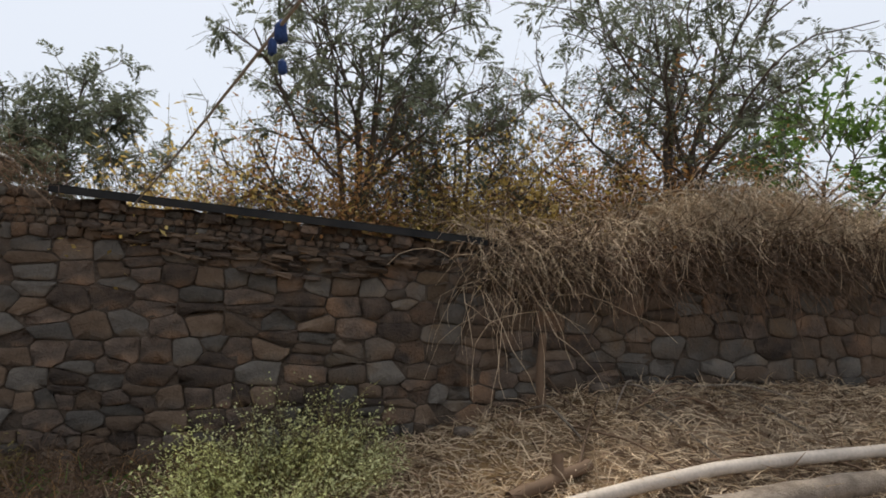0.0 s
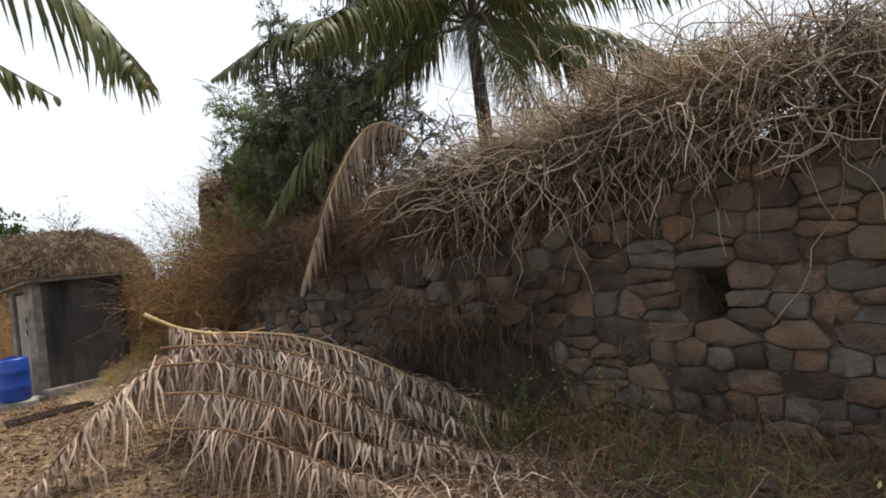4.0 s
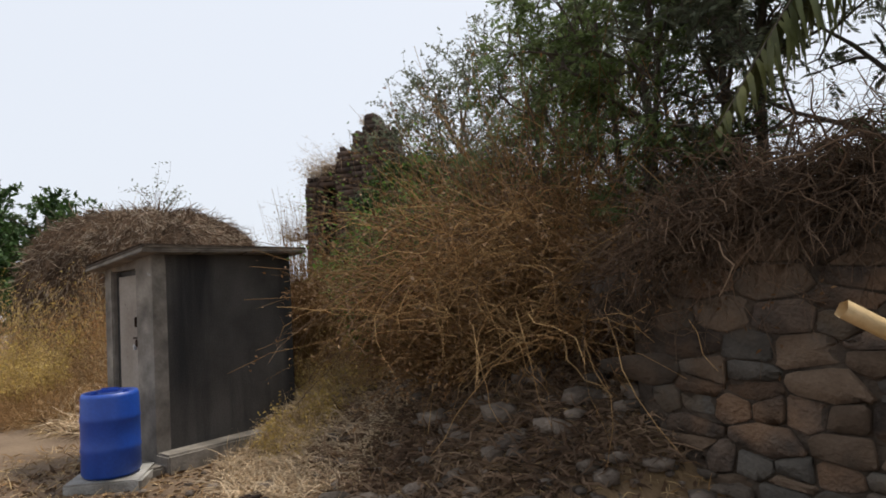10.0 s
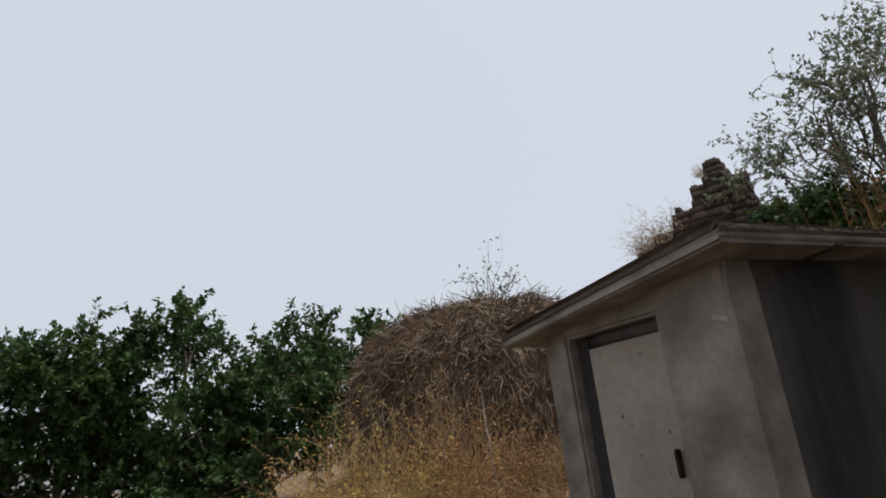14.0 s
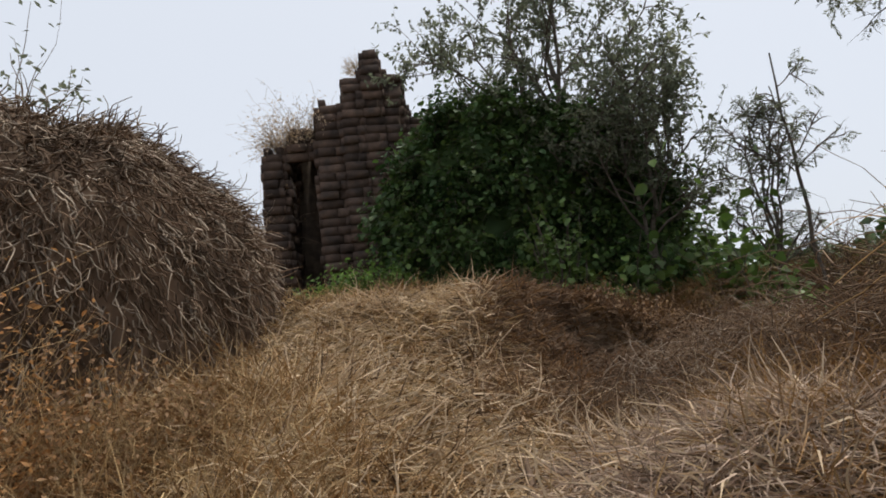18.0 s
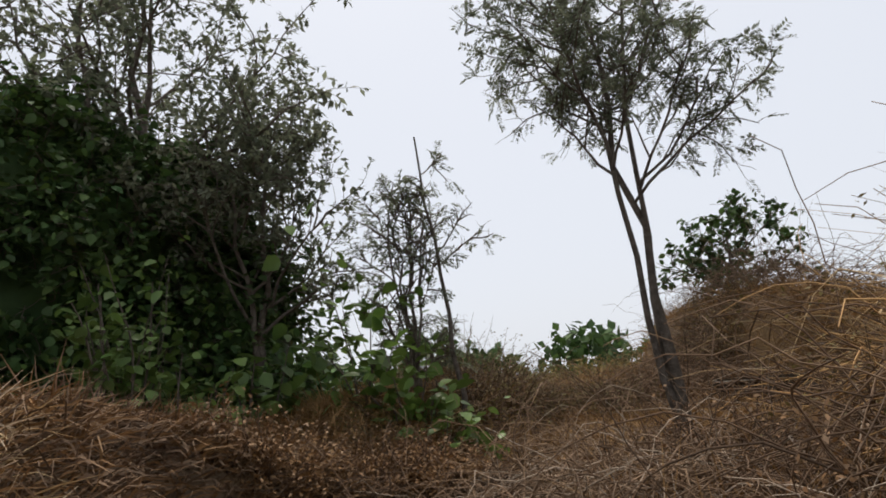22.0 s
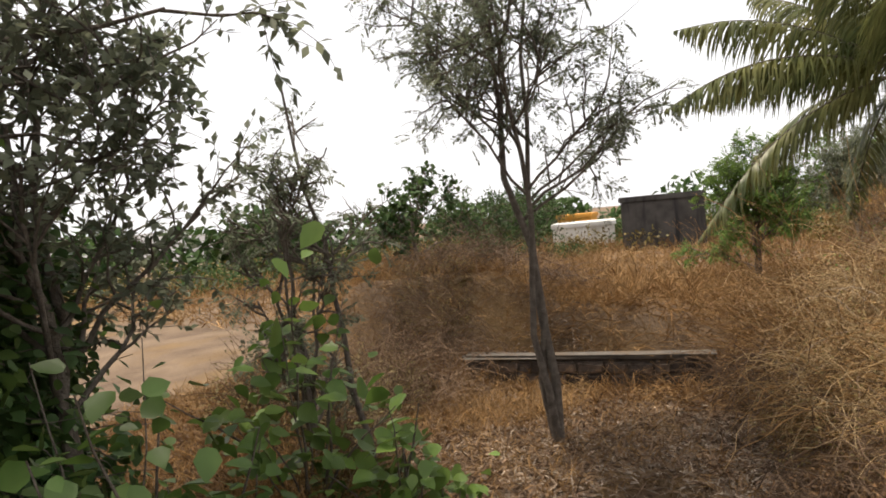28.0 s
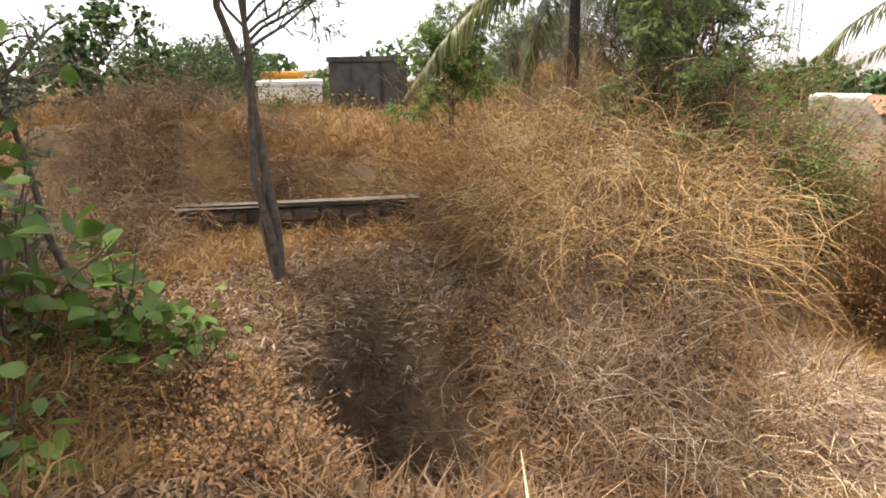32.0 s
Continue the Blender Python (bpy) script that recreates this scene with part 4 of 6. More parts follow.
def cube_np(cx, cy, cz, sx, sy, sz):
    V = np.array([(a * sx / 2 + cx, b * sy / 2 + cy, c * sz / 2 + cz) for a in (-1, 1) for b in (-1, 1) for c in (-1, 1)], float)
    return V, np.array([(0, 1, 3, 2), (4, 6, 7, 5), (0, 4, 5, 1), (2, 3, 7, 6), (0, 2, 6, 4), (1, 5, 7, 3)])


ruin()

# ---- trees ----
tree("thorn_tree", 8.2, 1.5, 4.2, 0.075, "grey-green thorn tree behind the stone wall", crown=2.2, limbs=8, subs=7, twigs=5, stems=3, fork=0.3, sprays=1.4, leaf=0.075, mat=M_LEAF_GREY, group="thorn trees")
tree("thorn_tree", 11.2, -1.2, 5.2, 0.085, "tall open thorn tree with dark crooked limbs", crown=2.5, limbs=8, subs=7, twigs=5, stems=3, fork=0.25, sprays=1.4, leaf=0.075, mat=M_LEAF_GREY, group="thorn trees", lean=(0.2, -0.3))
tree("thorn_tree", 9.5, 0.7, 3.4, 0.05, "thin thorn tree between two larger ones", crown=1.7, limbs=8, subs=6, twigs=4, stems=2, fork=0.3, sprays=1.4, leaf=0.06, mat=M_LEAF_GREY, group="thorn trees")
tree("fig_tree", 16.2, -2.4, 3.3, 0.13, "broad green tree behind the far end of the wall", crown=2.6, limbs=14, subs=8, twigs=6, style="leaf", leaf=0.15, sprays=8, mat=M_LEAF, fork=0.1)
tree("feather_tree", 6.3, 5.7, 3.3, 0.06, "soft feathery grey-green tree behind the wall", crown=1.9, limbs=12, subs=7, twigs=5, sprays=4, leaf=0.075, mat=M_LEAF_GREY, fork=0.2)
tree("feather_tree", -0.7, 8.5, 3.4, 0.07, "dark feathery tree beside the palm", crown=1.7, limbs=9, subs=6, twigs=5, sprays=1.2, leaf=0.075, mat=M_LEAF_GREY, stems=2, fork=0.25)
tree("feather_tree", -1.75, 9.2, 4.6, 0.06, "narrow feathery grey-green tree rising from the thicket", crown=1.25, limbs=10, subs=6, twigs=5, sprays=2.0, leaf=0.075, mat=M_LEAF_GREY, fork=0.15, stems=2, up=1.1)
tree("feather_tree", -2.6, 9.5, 4.1, 0.05, "airy grey-green feathery tree above the bank", crown=1.2, limbs=9, subs=6, twigs=5, sprays=1.3, leaf=0.07, mat=M_LEAF_SOFT, fork=0.15, stems=3)
tree("feather_tree", -3.3, 11.6, 5.0, 0.05, "tall feathery tree with a fresh green top in the golden thicket", crown=1.0, limbs=8, subs=6, twigs=5, sprays=1.1, leaf=0.075, mat=M_LEAF_SOFT, fork=0.2, stems=3, up=1.0)
tree("feather_tree", -4.3, 11.7, 2.2, 0.035, "small olive-green feathery tree out of the golden thicket", crown=0.85, limbs=9, subs=6, twigs=5, sprays=1.2, leaf=0.06, mat=M_LEAF_SOFT, fork=0.1, stems=2)
tree("crooked_tree", -5.9, 22.2, 7.2, 0.11, "crooked tree with grey-green leaves above the leafy thicket", crown=2.9, limbs=9, subs=7, twigs=6, stems=3, fork=0.15, style="leaf", leaf=0.115, sprays=11, mat=M_LEAF_GREY, z0=1.6)
tree("crooked_tree", -4.9, 20.5, 4.0, 0.06, "crooked branches of a grey-green tree on the crest", crown=1.7, limbs=9, subs=7, twigs=6, stems=2, fork=0.3, style="leaf", leaf=0.095, sprays=8, mat=M_LEAF_GREY)
tree("slender_tree", -2.55, 16.7, 6.6, 0.05, "slender forked tree with fine feathery leaves in the hollow", crown=1.75, limbs=9, subs=6, twigs=5, stems=3, fork=0.42, sprays=2.1, leaf=0.062, mat=M_LEAF_GREY, lean=(-0.1, 0.35))
tree("sapling", -3.6, 18.65, 4.1, 0.026, "thin leaning sapling with a tuft of leaves", crown=0.7, limbs=6, subs=4, twigs=4, fork=0.45, sprays=0.7, leaf=0.06, mat=M_LEAF_GREY, lean=(0.2, 0.5), group="saplings on the bank")
tree("sapling", -3.75, 19.15, 3.0, 0.02, "feathery sapling with many thin stems on the bank", crown=0.75, limbs=7, subs=5, twigs=4, fork=0.12, sprays=0.45, leaf=0.06, mat=M_LEAF_GREY, stems=4, group="saplings on the bank", up=1.3)
for x, y, h, lab in ((-27.0, 20.5, 7.0, "dark green broadleaf tree beyond the yard"), (-22.6, 25.2, 6.0, "dark green broadleaf tree beyond the haystack"), (-30.5, 14.5, 6.4, "dark green broadleaf tree at the yard's far side"), (-24.5, 22.0, 5.6, "low dark green broadleaf tree beyond the yard"), (-28.8, 17.2, 5.8, "low dark green broadleaf tree by the yard")):
    tree("fig_tree", x, y, h * 0.88, 0.16, lab, crown=3.5, limbs=24, subs=8, twigs=6, style="leaf", leaf=0.24, sprays=17, mat=M_LEAF_DEEP, fork=0.02, group="far broadleaf trees", up=0.3)
tree("fig_tree", 3.1, 17.8, 1.7, 0.05, "small dark round-leaved tree on top of the ledge", crown=1.15, limbs=12, subs=7, twigs=6, style="round", leaf=0.12, sprays=3, mat=M_LEAF_DEEP, fork=0.1, up=0.5)
tree("feather_tree", 4.3, 9.9, 3.3, 0.05, "olive-green bushy tree past the golden thicket", crown=1.4, limbs=12, subs=6, twigs=5, sprays=3, leaf=0.075, mat=M_LEAF, fork=0.1, stems=2)
for x, y, h in ((16.0, 15.0, 2.3), (22.0, 12.2, 2.6), (26.0, 9.5, 2.8), (19.0, 13.4, 2.0)):
    tree("fig_tree", x, y, h, 0.09, "dark green tree past the ledge", crown=2.2, limbs=14, subs=7, twigs=6, style="leaf", leaf=0.15, sprays=7, mat=M_LEAF_DEEP, fork=0.05, group="trees past the ledge", up=0.5)
palm(1.1, 8.8, 5.25, (-0.05, 0.1), label="coconut palm with green and yellowing fronds behind the wall")
side_palm = palm(-4.6, 0.2, 6.0, (0.3, 0.2), n=13, label="coconut palm at the open side of the yard")
for mid_, tip_ in (((-1.71, 3.56, 3.88), (-1.23, 3.4, 3.15)), ((-3.2, 2.4, 4.2), (-1.57, 2.91, 2.97))):
    q0 = np.array(side_palm.matrix_basis.translation)
    frond("frond", side_palm, [np.array(p_) - q0 for p_ in ((-4.3, 0.4, 6.0), (-3.9, 1.1, 6.0), mid_, tip_)], 0.9, 90, M_FROND, M_BARK, hang=1.3, width=0.035, sweep=0.7, tidy=0.16)

# ---- thickets ----
def behind(s, w):
    return on_wall(s, -w)


for s_, w_, rx, ry, h, lab, mt, n in ((5.0, 1.5, 1.0, 0.8, 2.4, "olive bush behind the tin roof edge", M_LEAF_GOLD, 700), (6.3, 1.7, 1.3, 0.9, 2.7, "russet thicket behind the tin roof edge", M_LEAF_RUST, 900), (7.6, 1.6, 1.3, 0.9, 2.5, "yellowing thicket behind the wall", M_LEAF_GOLD, 900),
                                      (8.9, 1.9, 1.3, 0.9, 2.7, "yellowing thicket under the thorn trees", M_LEAF_GOLD, 800), (10.3, 2.0, 1.5, 1.0, 3.3, "russet brown thicket above the straw", M_LEAF_RUST, 900), (12.2, 2.4, 1.4, 1.0, 2.7, "brown thicket above the straw fringe", M_LEAF_BROWN, 500)):
    p_ = behind(s_, w_)
    bush("thicket", p_[0], p_[1], rx, ry, h, lab, "thicket", n=n, per=26 if s_ < 8 else 46, mat=mt, group="thickets behind the wall", turn=-40, leaf=0.08, width=0.45, arch=0.04, outward=0.4)
for x, y, h in ((9.2, 1.6, 3.4), (10.3, 0.4, 3.6), (7.4, 2.6, 2.6), (2.5, 6.4, 2.4), (1.6, 7.0, 2.3), (3.5, 5.8, 2.2), (0.5, 7.9, 2.0)):
    bush("bare_shrub", x, y, 1.1, 1.0, h + (0.5 if x < 4 else 0.0), "leafless twiggy shrub behind the wall", "shrub", n=800, per=1, mat=M_LEAF_BROWN, twig=M_TWIG_PALE if x < 4 else M_TWIG, r=0.006, arch=0.02, wild=0.32, group="bare shrubs")
bush("thicket", -3.1, 10.6, 2.4, 1.6, 2.6, "large tangled thicket of russet and golden stems", "thicket", n=2600, per=16, mat=M_LEAF_BROWN, twig=M_STRAW_RED, length=1.1, leaf=0.05, width=0.4)
bush("thicket", -1.9, 9.0, 1.3, 0.9, 1.7, "russet thicket at the broken end of the wall", "thicket", n=800, per=12, mat=M_LEAF_BROWN, twig=M_TWIG, leaf=0.045, width=0.4, turn=-40)
bush("thicket", -4.4, 13.2, 1.9, 1.8, 1.5, "golden tangled thicket sloping to the hollow", "thicket", n=1700, per=9, mat=M_LEAF_OLIVE, twig=M_STRAW_RED, length=1.25, arch=0.2, leaf=0.035)
bush("thicket", -5.1, 14.2, 1.1, 0.8, 0.7, "low brown thicket at the edge of the hollow", "thicket", n=900, per=6, mat=M_LEAF_BROWN, twig=M_TWIG, length=1.2, arch=0.25, leaf=0.03)
bush("thicket", -5.3, 15.2, 1.0, 0.8, 0.6, "dark dry bramble at the side of the pit", "thicket", n=900, per=10, mat=M_LEAF_BROWN, twig=M_TWIG_DARK, length=1.1, arch=0.2, leaf=0.035)
bush("thicket", -2.0, 12.6, 1.6, 1.5, 2.2, "golden thicket under the palm", "thicket", n=1300, per=11, mat=M_LEAF_BROWN, twig=M_STRAW_RED, length=1.2, leaf=0.04)
bush("green_bush", -5.1, 11.2, 0.75, 0.6, 2.3, "fresh green bush on top of the bank", "bush", outward=0.25, wild=0.09, n=420, per=30, mat=M_LEAF, leaf=0.06)
bush("green_bush", -1.5, 11.0, 0.9, 0.8, 2.3, "green bush by the golden thicket", "bush", n=300, per=24, mat=M_LEAF, leaf=0.05)
bush("thicket", -6.6, 11.5, 0.5, 0.45, 2.3, "golden bush behind the outhouse", "thicket", n=800, per=14, mat=M_LEAF_BROWN, twig=M_STRAW_RED, leaf=0.045, width=0.4, outward=0.12, wild=0.08, arch=0.02)
bush("green_bush", -3.4, 11.9, 0.7, 0.6, 2.3, "dark green shrub in the golden thicket", "bush", outward=0.3, n=160, per=24, mat=M_LEAF, leaf=0.045)
bush("thicket", -4.0, 12.9, 1.8, 1.5, 1.6, "olive growth through the golden stems", "thicket", n=500, per=16, mat=M_LEAF_OLIVE, twig=M_STRAW, leaf=0.04)


def ivy(label, cx, cy, cz, rx, ry, rz, n, leaf):
    """A block of old masonry quite overgrown: an uneven rounded core and leafy runners that stand off it."""
    root = thing("ivy_mass", label, "ivy", cx, cy, 0.0)

    def skin(d):
        k = 1 / (np.abs(d[:, 0]) ** 3.2 + np.abs(d[:, 1]) ** 3.2 + np.abs(d[:, 2]) ** 3.2) ** (1 / 3.2)
        lump = 1 + 0.05 * np.sin(5 * d[:, 0] + 4 * d[:, 2]) + 0.05 * np.sin(9 * d[:, 2] - 6 * d[:, 0] + 2 * d[:, 1]) + 0.04 * np.sin(15 * d[:, 0] + 11 * d[:, 2])
        return d * (k * lump)[:, None] * [rx, ry, rz] + [0, 0, cz]
    A, Q = np.meshgrid(np.linspace(0, 2 * np.pi, 40, endpoint=False), np.linspace(-1.57, 1.57, 24), indexing="ij")
    d = np.stack([np.cos(A) * np.cos(Q), np.sin(A) * np.cos(Q), np.sin(Q)], -1).reshape(-1, 3)
    i, j = np.arange(40)[:, None], np.arange(23)[None]
    F = np.stack([i * 24 + j, (i + 1) % 40 * 24 + j, (i + 1) % 40 * 24 + j + 1, i * 24 + j + 1], -1).reshape(-1, 4)
    # solid dark green shell stands for the shadow between the leaves
    put("inner_leaves", np_mesh("inner_leaves", skin(d) * [0.9, 0.9, 0.94], F, M_LEAF_DEEP, True), root, "dark green shell painted as the shadow behind the leaves")
    m = n // 12
    d = unit(rng.normal(0, 1, (m, 3)))
    P = skin(d) * [0.95, 0.95, 0.98]
    out = unit(d * [1, 1, 0.8])
    C = wander(P, out * 0.8 + rng.normal(0, 0.5, (m, 3)), rng.uniform(0.2, 0.75, m), 6, 0.16, 0.25)
    put("branchwork", np_mesh("branchwork", *tubes(C, np.linspace(0.007, 0.003, 6)[None].repeat(m, 0), 3), M_BARK), root, kind="stuff")
    src = rng.integers(0, m, n); q = rng.integers(0, 5, n); fr = rng.uniform(0, 1, (n, 1))
    P = C[src, q] * (1 - fr) + C[src, q + 1] * fr + rng.normal(0, leaf * 0.6, (n, 3))
    D = unit(out[src] * 0.6 + rand_dir(n, -0.9, 0.3) * 0.8 - [0, 0, 0.4])
    dark = rng.random(n) < 0.8
    put("foliage", np_mesh("foliage", *round_leaves(P[dark], D[dark], leaf * rng.uniform(0.5, 1.25, dark.sum()), 0.5), M_LEAF_DEEP), root, kind="stuff")
    put("young_foliage", np_mesh("young_foliage", *round_leaves(P[~dark], D[~dark], leaf * rng.uniform(0.5, 1.1, (~dark).sum()), 0.5), M_LEAF_IVY), root, kind="stuff")


ivy("dense dark green ivy over a block of the ruin", -6.5, 22.3, 2.75, 2.35, 1.35, 2.45, 60000, 0.115)
ivy("dark green ivy hanging on the corner of the ruin", -4.9, 21.3, 2.2, 0.75, 0.6, 1.5, 9000, 0.115)
bush("leafy_bush", -9.3, 21.0, 0.8, 0.4, 0.8, "yellow-green bush on the crest before the tower", "bush", n=200, per=16, mat=M_LEAF, leaf=0.07, broad=True, outward=0.3)
for x, y, h, n, lf in ((-6.8, 19.4, 1.3, 13, 0.12), (-6.55, 19.85, 1.6, 14, 0.12), (-6.35, 19.15, 0.8, 9, 0.12), (-4.6, 19.1, 1.9, 10, 0.17), (-4.45, 18.5, 1.2, 8, 0.17), (-4.4, 18.05, 0.55, 4, 0.15), (-5.6, 19.5, 1.3, 8, 0.15)):
    bush("leafy_plant", x, y, 0.26, 0.22, h, "young plant with broad heart-shaped green leaves", "plant", n=n, per=20, mat=M_LEAF_IVY if y > 19.2 else M_LEAF_BROAD, leaf=lf, broad=True, r=0.012, arch=0.03, wild=0.1, group="leafy plants at the hollow", twig=M_BARK, outward=0.25)
bush("leafy_bush", -9.8, 21.6, 0.9, 0.6, 0.9, "low leafy bush at the tower's foot", "bush", n=260, per=14, mat=M_LEAF, leaf=0.08, broad=True)
bush("dry_scrub", -5.35, 18.1, 0.8, 0.45, 0.5, "dark dry scrub on the rim of the hole", "scrub", n=600, per=8, mat=M_LEAF_BROWN, twig=M_TWIG_DARK, leaf=0.035, group="dry scrub round the hollow")
bush("dry_scrub", -6.3, 18.0, 0.75, 0.4, 0.5, "dark brown leafy scrub beside the hole", "scrub", n=600, per=14, mat=M_LEAF_BROWN, twig=M_TWIG_DARK, leaf=0.04, group="dry scrub round the hollow")
bush("dry_scrub", -4.9, 17.9, 0.7, 0.4, 0.4, "dark brown leafy scrub beside the hole", "scrub", n=500, per=14, mat=M_LEAF_BROWN, twig=M_TWIG_DARK, leaf=0.04, group="dry scrub round the hollow")
bush("dry_scrub", -6.2, 14.5, 0.7, 0.5, 0.55, "brown scrub on the rim of the hole", "scrub", n=700, per=8, mat=M_LEAF_BROWN, twig=M_TWIG, leaf=0.035, group="dry scrub round the hollow", arch=0.2)
for x, y, rx, ry, h, n in ((-2.4, 19.4, 1.6, 0.9, 0.95, 900), (-0.5, 18.7, 1.2, 0.7, 0.9, 800), (-4.3, 18.7, 1.0, 0.5, 0.45, 450), (1.4, 17.6, 1.0, 0.8, 0.6, 500)):
    bush("dry_scrub", x, y, rx, ry, h, "grey-brown dry scrub on the bank of the hollow", "scrub", n=n, per=9, mat=M_LEAF_OLIVE, twig=M_TWIG_DARK, leaf=0.035, group="dry scrub round the hollow")
bush("flowering_weed", 6.1, -0.35, 1.0, 0.55, 0.95, "pale green flowering weed before the stone wall", "weed", n=620, per=22, mat=M_FLOWER, leaf=0.032, twig=M_LEAF_OLIVE, r=0.004, arch=0.05)

# ---- arching dry stems over the thickets ----
def tangle(label, n, cx, cy, rx, ry, h, mat, length=(0.7, 1.6), r=0.0045, turn=0.0, wild=0.3, base=0.3):
    x, y = patch(n, cx, cy, rx, ry, turn)
    q = np.sqrt(((x - cx) / rx) ** 2 + ((y - cy) / ry) ** 2).clip(0, 1)
    S = on_ground(x, y, 0)
    S[:, 2] += base * h + (1 - base) * h * np.sqrt(1.02 - q ** 2) * rng.uniform(0.3, 1, n)
    D = rand_dir(n, -0.2, 0.8)
    C = wander(S, D, rng.uniform(*length, n), 9, 0.2, wild)
    V = tubes(C, np.linspace(r, r * 0.4, 9)[None].repeat(n, 0) * rng.uniform(0.6, 1.5, (n, 1)), 3)
    put("dry_tangle", np_mesh("dry_tangle", *V, mat), None, label, "tangle", kind="stuff")


tangle("arching golden stems over the thicket", 1500, -4.1, 12.9, 1.9, 1.8, 1.1, M_STRAW)
tangle("arching russet stems over the thicket", 1300, -3.2, 11.0, 2.6, 1.9, 2.0, M_TWIG)
tangle("long golden runners over the bramble", 700, -4.4, 13.2, 1.9, 1.6, 0.95, M_STEM_GOLD, length=(0.7, 1.5), r=0.0055, wild=0.34)
tangle("long russet runners over the bramble", 700, -3.4, 12.2, 2.3, 1.5, 1.45, M_STRAW_RED, length=(0.7, 1.5), r=0.0055, wild=0.34)
tangle("arching brown stems at the side of the pit", 330, -5.4, 15.2, 1.2, 1.0, 0.3, M_TWIG, length=(0.5, 1.1), r=0.0042, wild=0.34)
tangle("fine grey-brown bramble stems beside the hole", 900, -6.5, 15.35, 1.1, 0.9, 0.3, M_TWIG, length=(0.4, 0.9), r=0.003, wild=0.36)
tangle("bleached bramble stems beside the hole", 220, -6.5, 15.35, 1.1, 0.9, 0.3, M_TWIG_PALE, length=(0.4, 0.9), r=0.003, wild=0.36)
tangle("brown stems at the edge of the hollow", 900, -5.0, 14.1, 1.4, 0.8, 0.6, M_TWIG)
tangle("dark stems on the rim of the hollow", 500, -2.6, 14.0, 1.2, 0.5, 0.5, M_TWIG_DARK)
tangle("golden stems heaped before the court", 1300, -3.0, 12.4, 2.0, 1.2, 1.5, M_STRAW)
tangle("bleached arching stems over the thicket", 200, -3.6, 12.3, 1.9, 1.4, 1.3, M_TWIG_PALE, length=(0.8, 1.6), r=0.005)
tangle("golden stems at the edge of the bank", 700, -3.9, 9.7, 1.5, 0.8, 1.5, M_STEM_GOLD, turn=-40)
tangle("brown stems on the mound past the hollow", 700, -1.6, 19.2, 2.2, 0.8, 0.2, M_TWIG_DARK, length=(0.4, 0.9))
tangle("dark stems hanging from the ledge", 900, 1.3, 16.8, 1.2, 1.8, 0.5, M_TWIG_DARK)
tangle("grey stems past the hollow", 600, 0.1, 18.2, 1.4, 0.8, 0.4, M_TWIG)

# ---- dry creeper over the wall ----
def high(s):
    return wall_top(s) + float(np.interp(s, [-6.6, -3, -1, 0.5, 1.6, 2.6], [0.0, 0.1, 0.25, 0.4, 0.35, 0.0]))


creeper("dry_creeper", "mass of pale dry creeper piled over the wall", -1.5, 2.3, 1100, M_TWIG_PALE, lambda s: high(s) - rng.uniform(0, 0.45), length=(0.5, 1.25), r=0.0068, wild=0.3, k=9, droop=0.2)
creeper("dry_creeper", "thin pale creeper twigs over the wall", -1.8, 2.4, 1500, M_TWIG_PALE, lambda s: high(s) - rng.uniform(-0.15, 0.4), length=(0.3, 0.8), r=0.003, wild=0.45, k=8, droop=0.12)
creeper("dry_creeper", "russet dry creeper along the wall top", -6.6, 1.5, 2600, M_TWIG, lambda s: high(s) - rng.uniform(0, 0.3), length=(0.3, 0.8), r=0.0055, wild=0.4, k=7, droop=0.2)
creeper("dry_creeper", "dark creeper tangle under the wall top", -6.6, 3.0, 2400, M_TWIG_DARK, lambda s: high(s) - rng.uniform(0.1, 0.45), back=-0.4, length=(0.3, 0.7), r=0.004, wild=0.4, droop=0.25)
creeper("dry_creeper", "dark roots hanging over the hollow in the wall", -2.7, -0.5, 260, M_TWIG_DARK, lambda s: 1.3 - rng.uniform(0, 0.4), back=0.0, length=(0.3, 0.8), r=0.004, wild=0.3, up=-0.2, droop=0.4)
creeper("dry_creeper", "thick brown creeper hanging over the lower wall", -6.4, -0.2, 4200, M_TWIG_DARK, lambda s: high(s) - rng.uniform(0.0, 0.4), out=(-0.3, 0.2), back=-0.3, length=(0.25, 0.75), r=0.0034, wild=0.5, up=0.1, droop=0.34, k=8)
creeper("straw_tuft", "golden straw standing on top of the wall", -1.2, 1.4, 1500, M_STRAW_PALE, lambda s: high(s) - rng.uniform(0, 0.1), length=(0.25, 0.6), back=-0.5, r=0.003, wild=0.2, up=1.6, droop=0.1, k=5)
creeper("dry_creeper", "thin creeper on the cement sheet", 1.6, 4.0, 700, M_TWIG, lambda s: wall_top(s) - rng.uniform(-0.1, 0.25), length=(0.3, 0.8), r=0.003, wild=0.4)
creeper("dry_grass_fringe", "long straw hanging over the end of the wall", 7.7, 15.5, 9000, M_STRAW_PALE, lambda s: wall_top(s) + 0.2 + 0.25 * math.sin(s * 1.3) - rng.uniform(0, 0.3), length=(0.35, 1.0), back=-1.5, up=0.7, r=0.0045, wild=0.42, droop=0.38, k=8)
creeper("dry_grass_fringe", "russet straw over the end of the wall", 7.7, 15.5, 2200, M_TWIG, lambda s: wall_top(s) + 0.1 - rng.uniform(0, 0.4), length=(0.4, 1.0), back=-1.2, up=0.5, r=0.005, wild=0.42, droop=0.38, k=8)
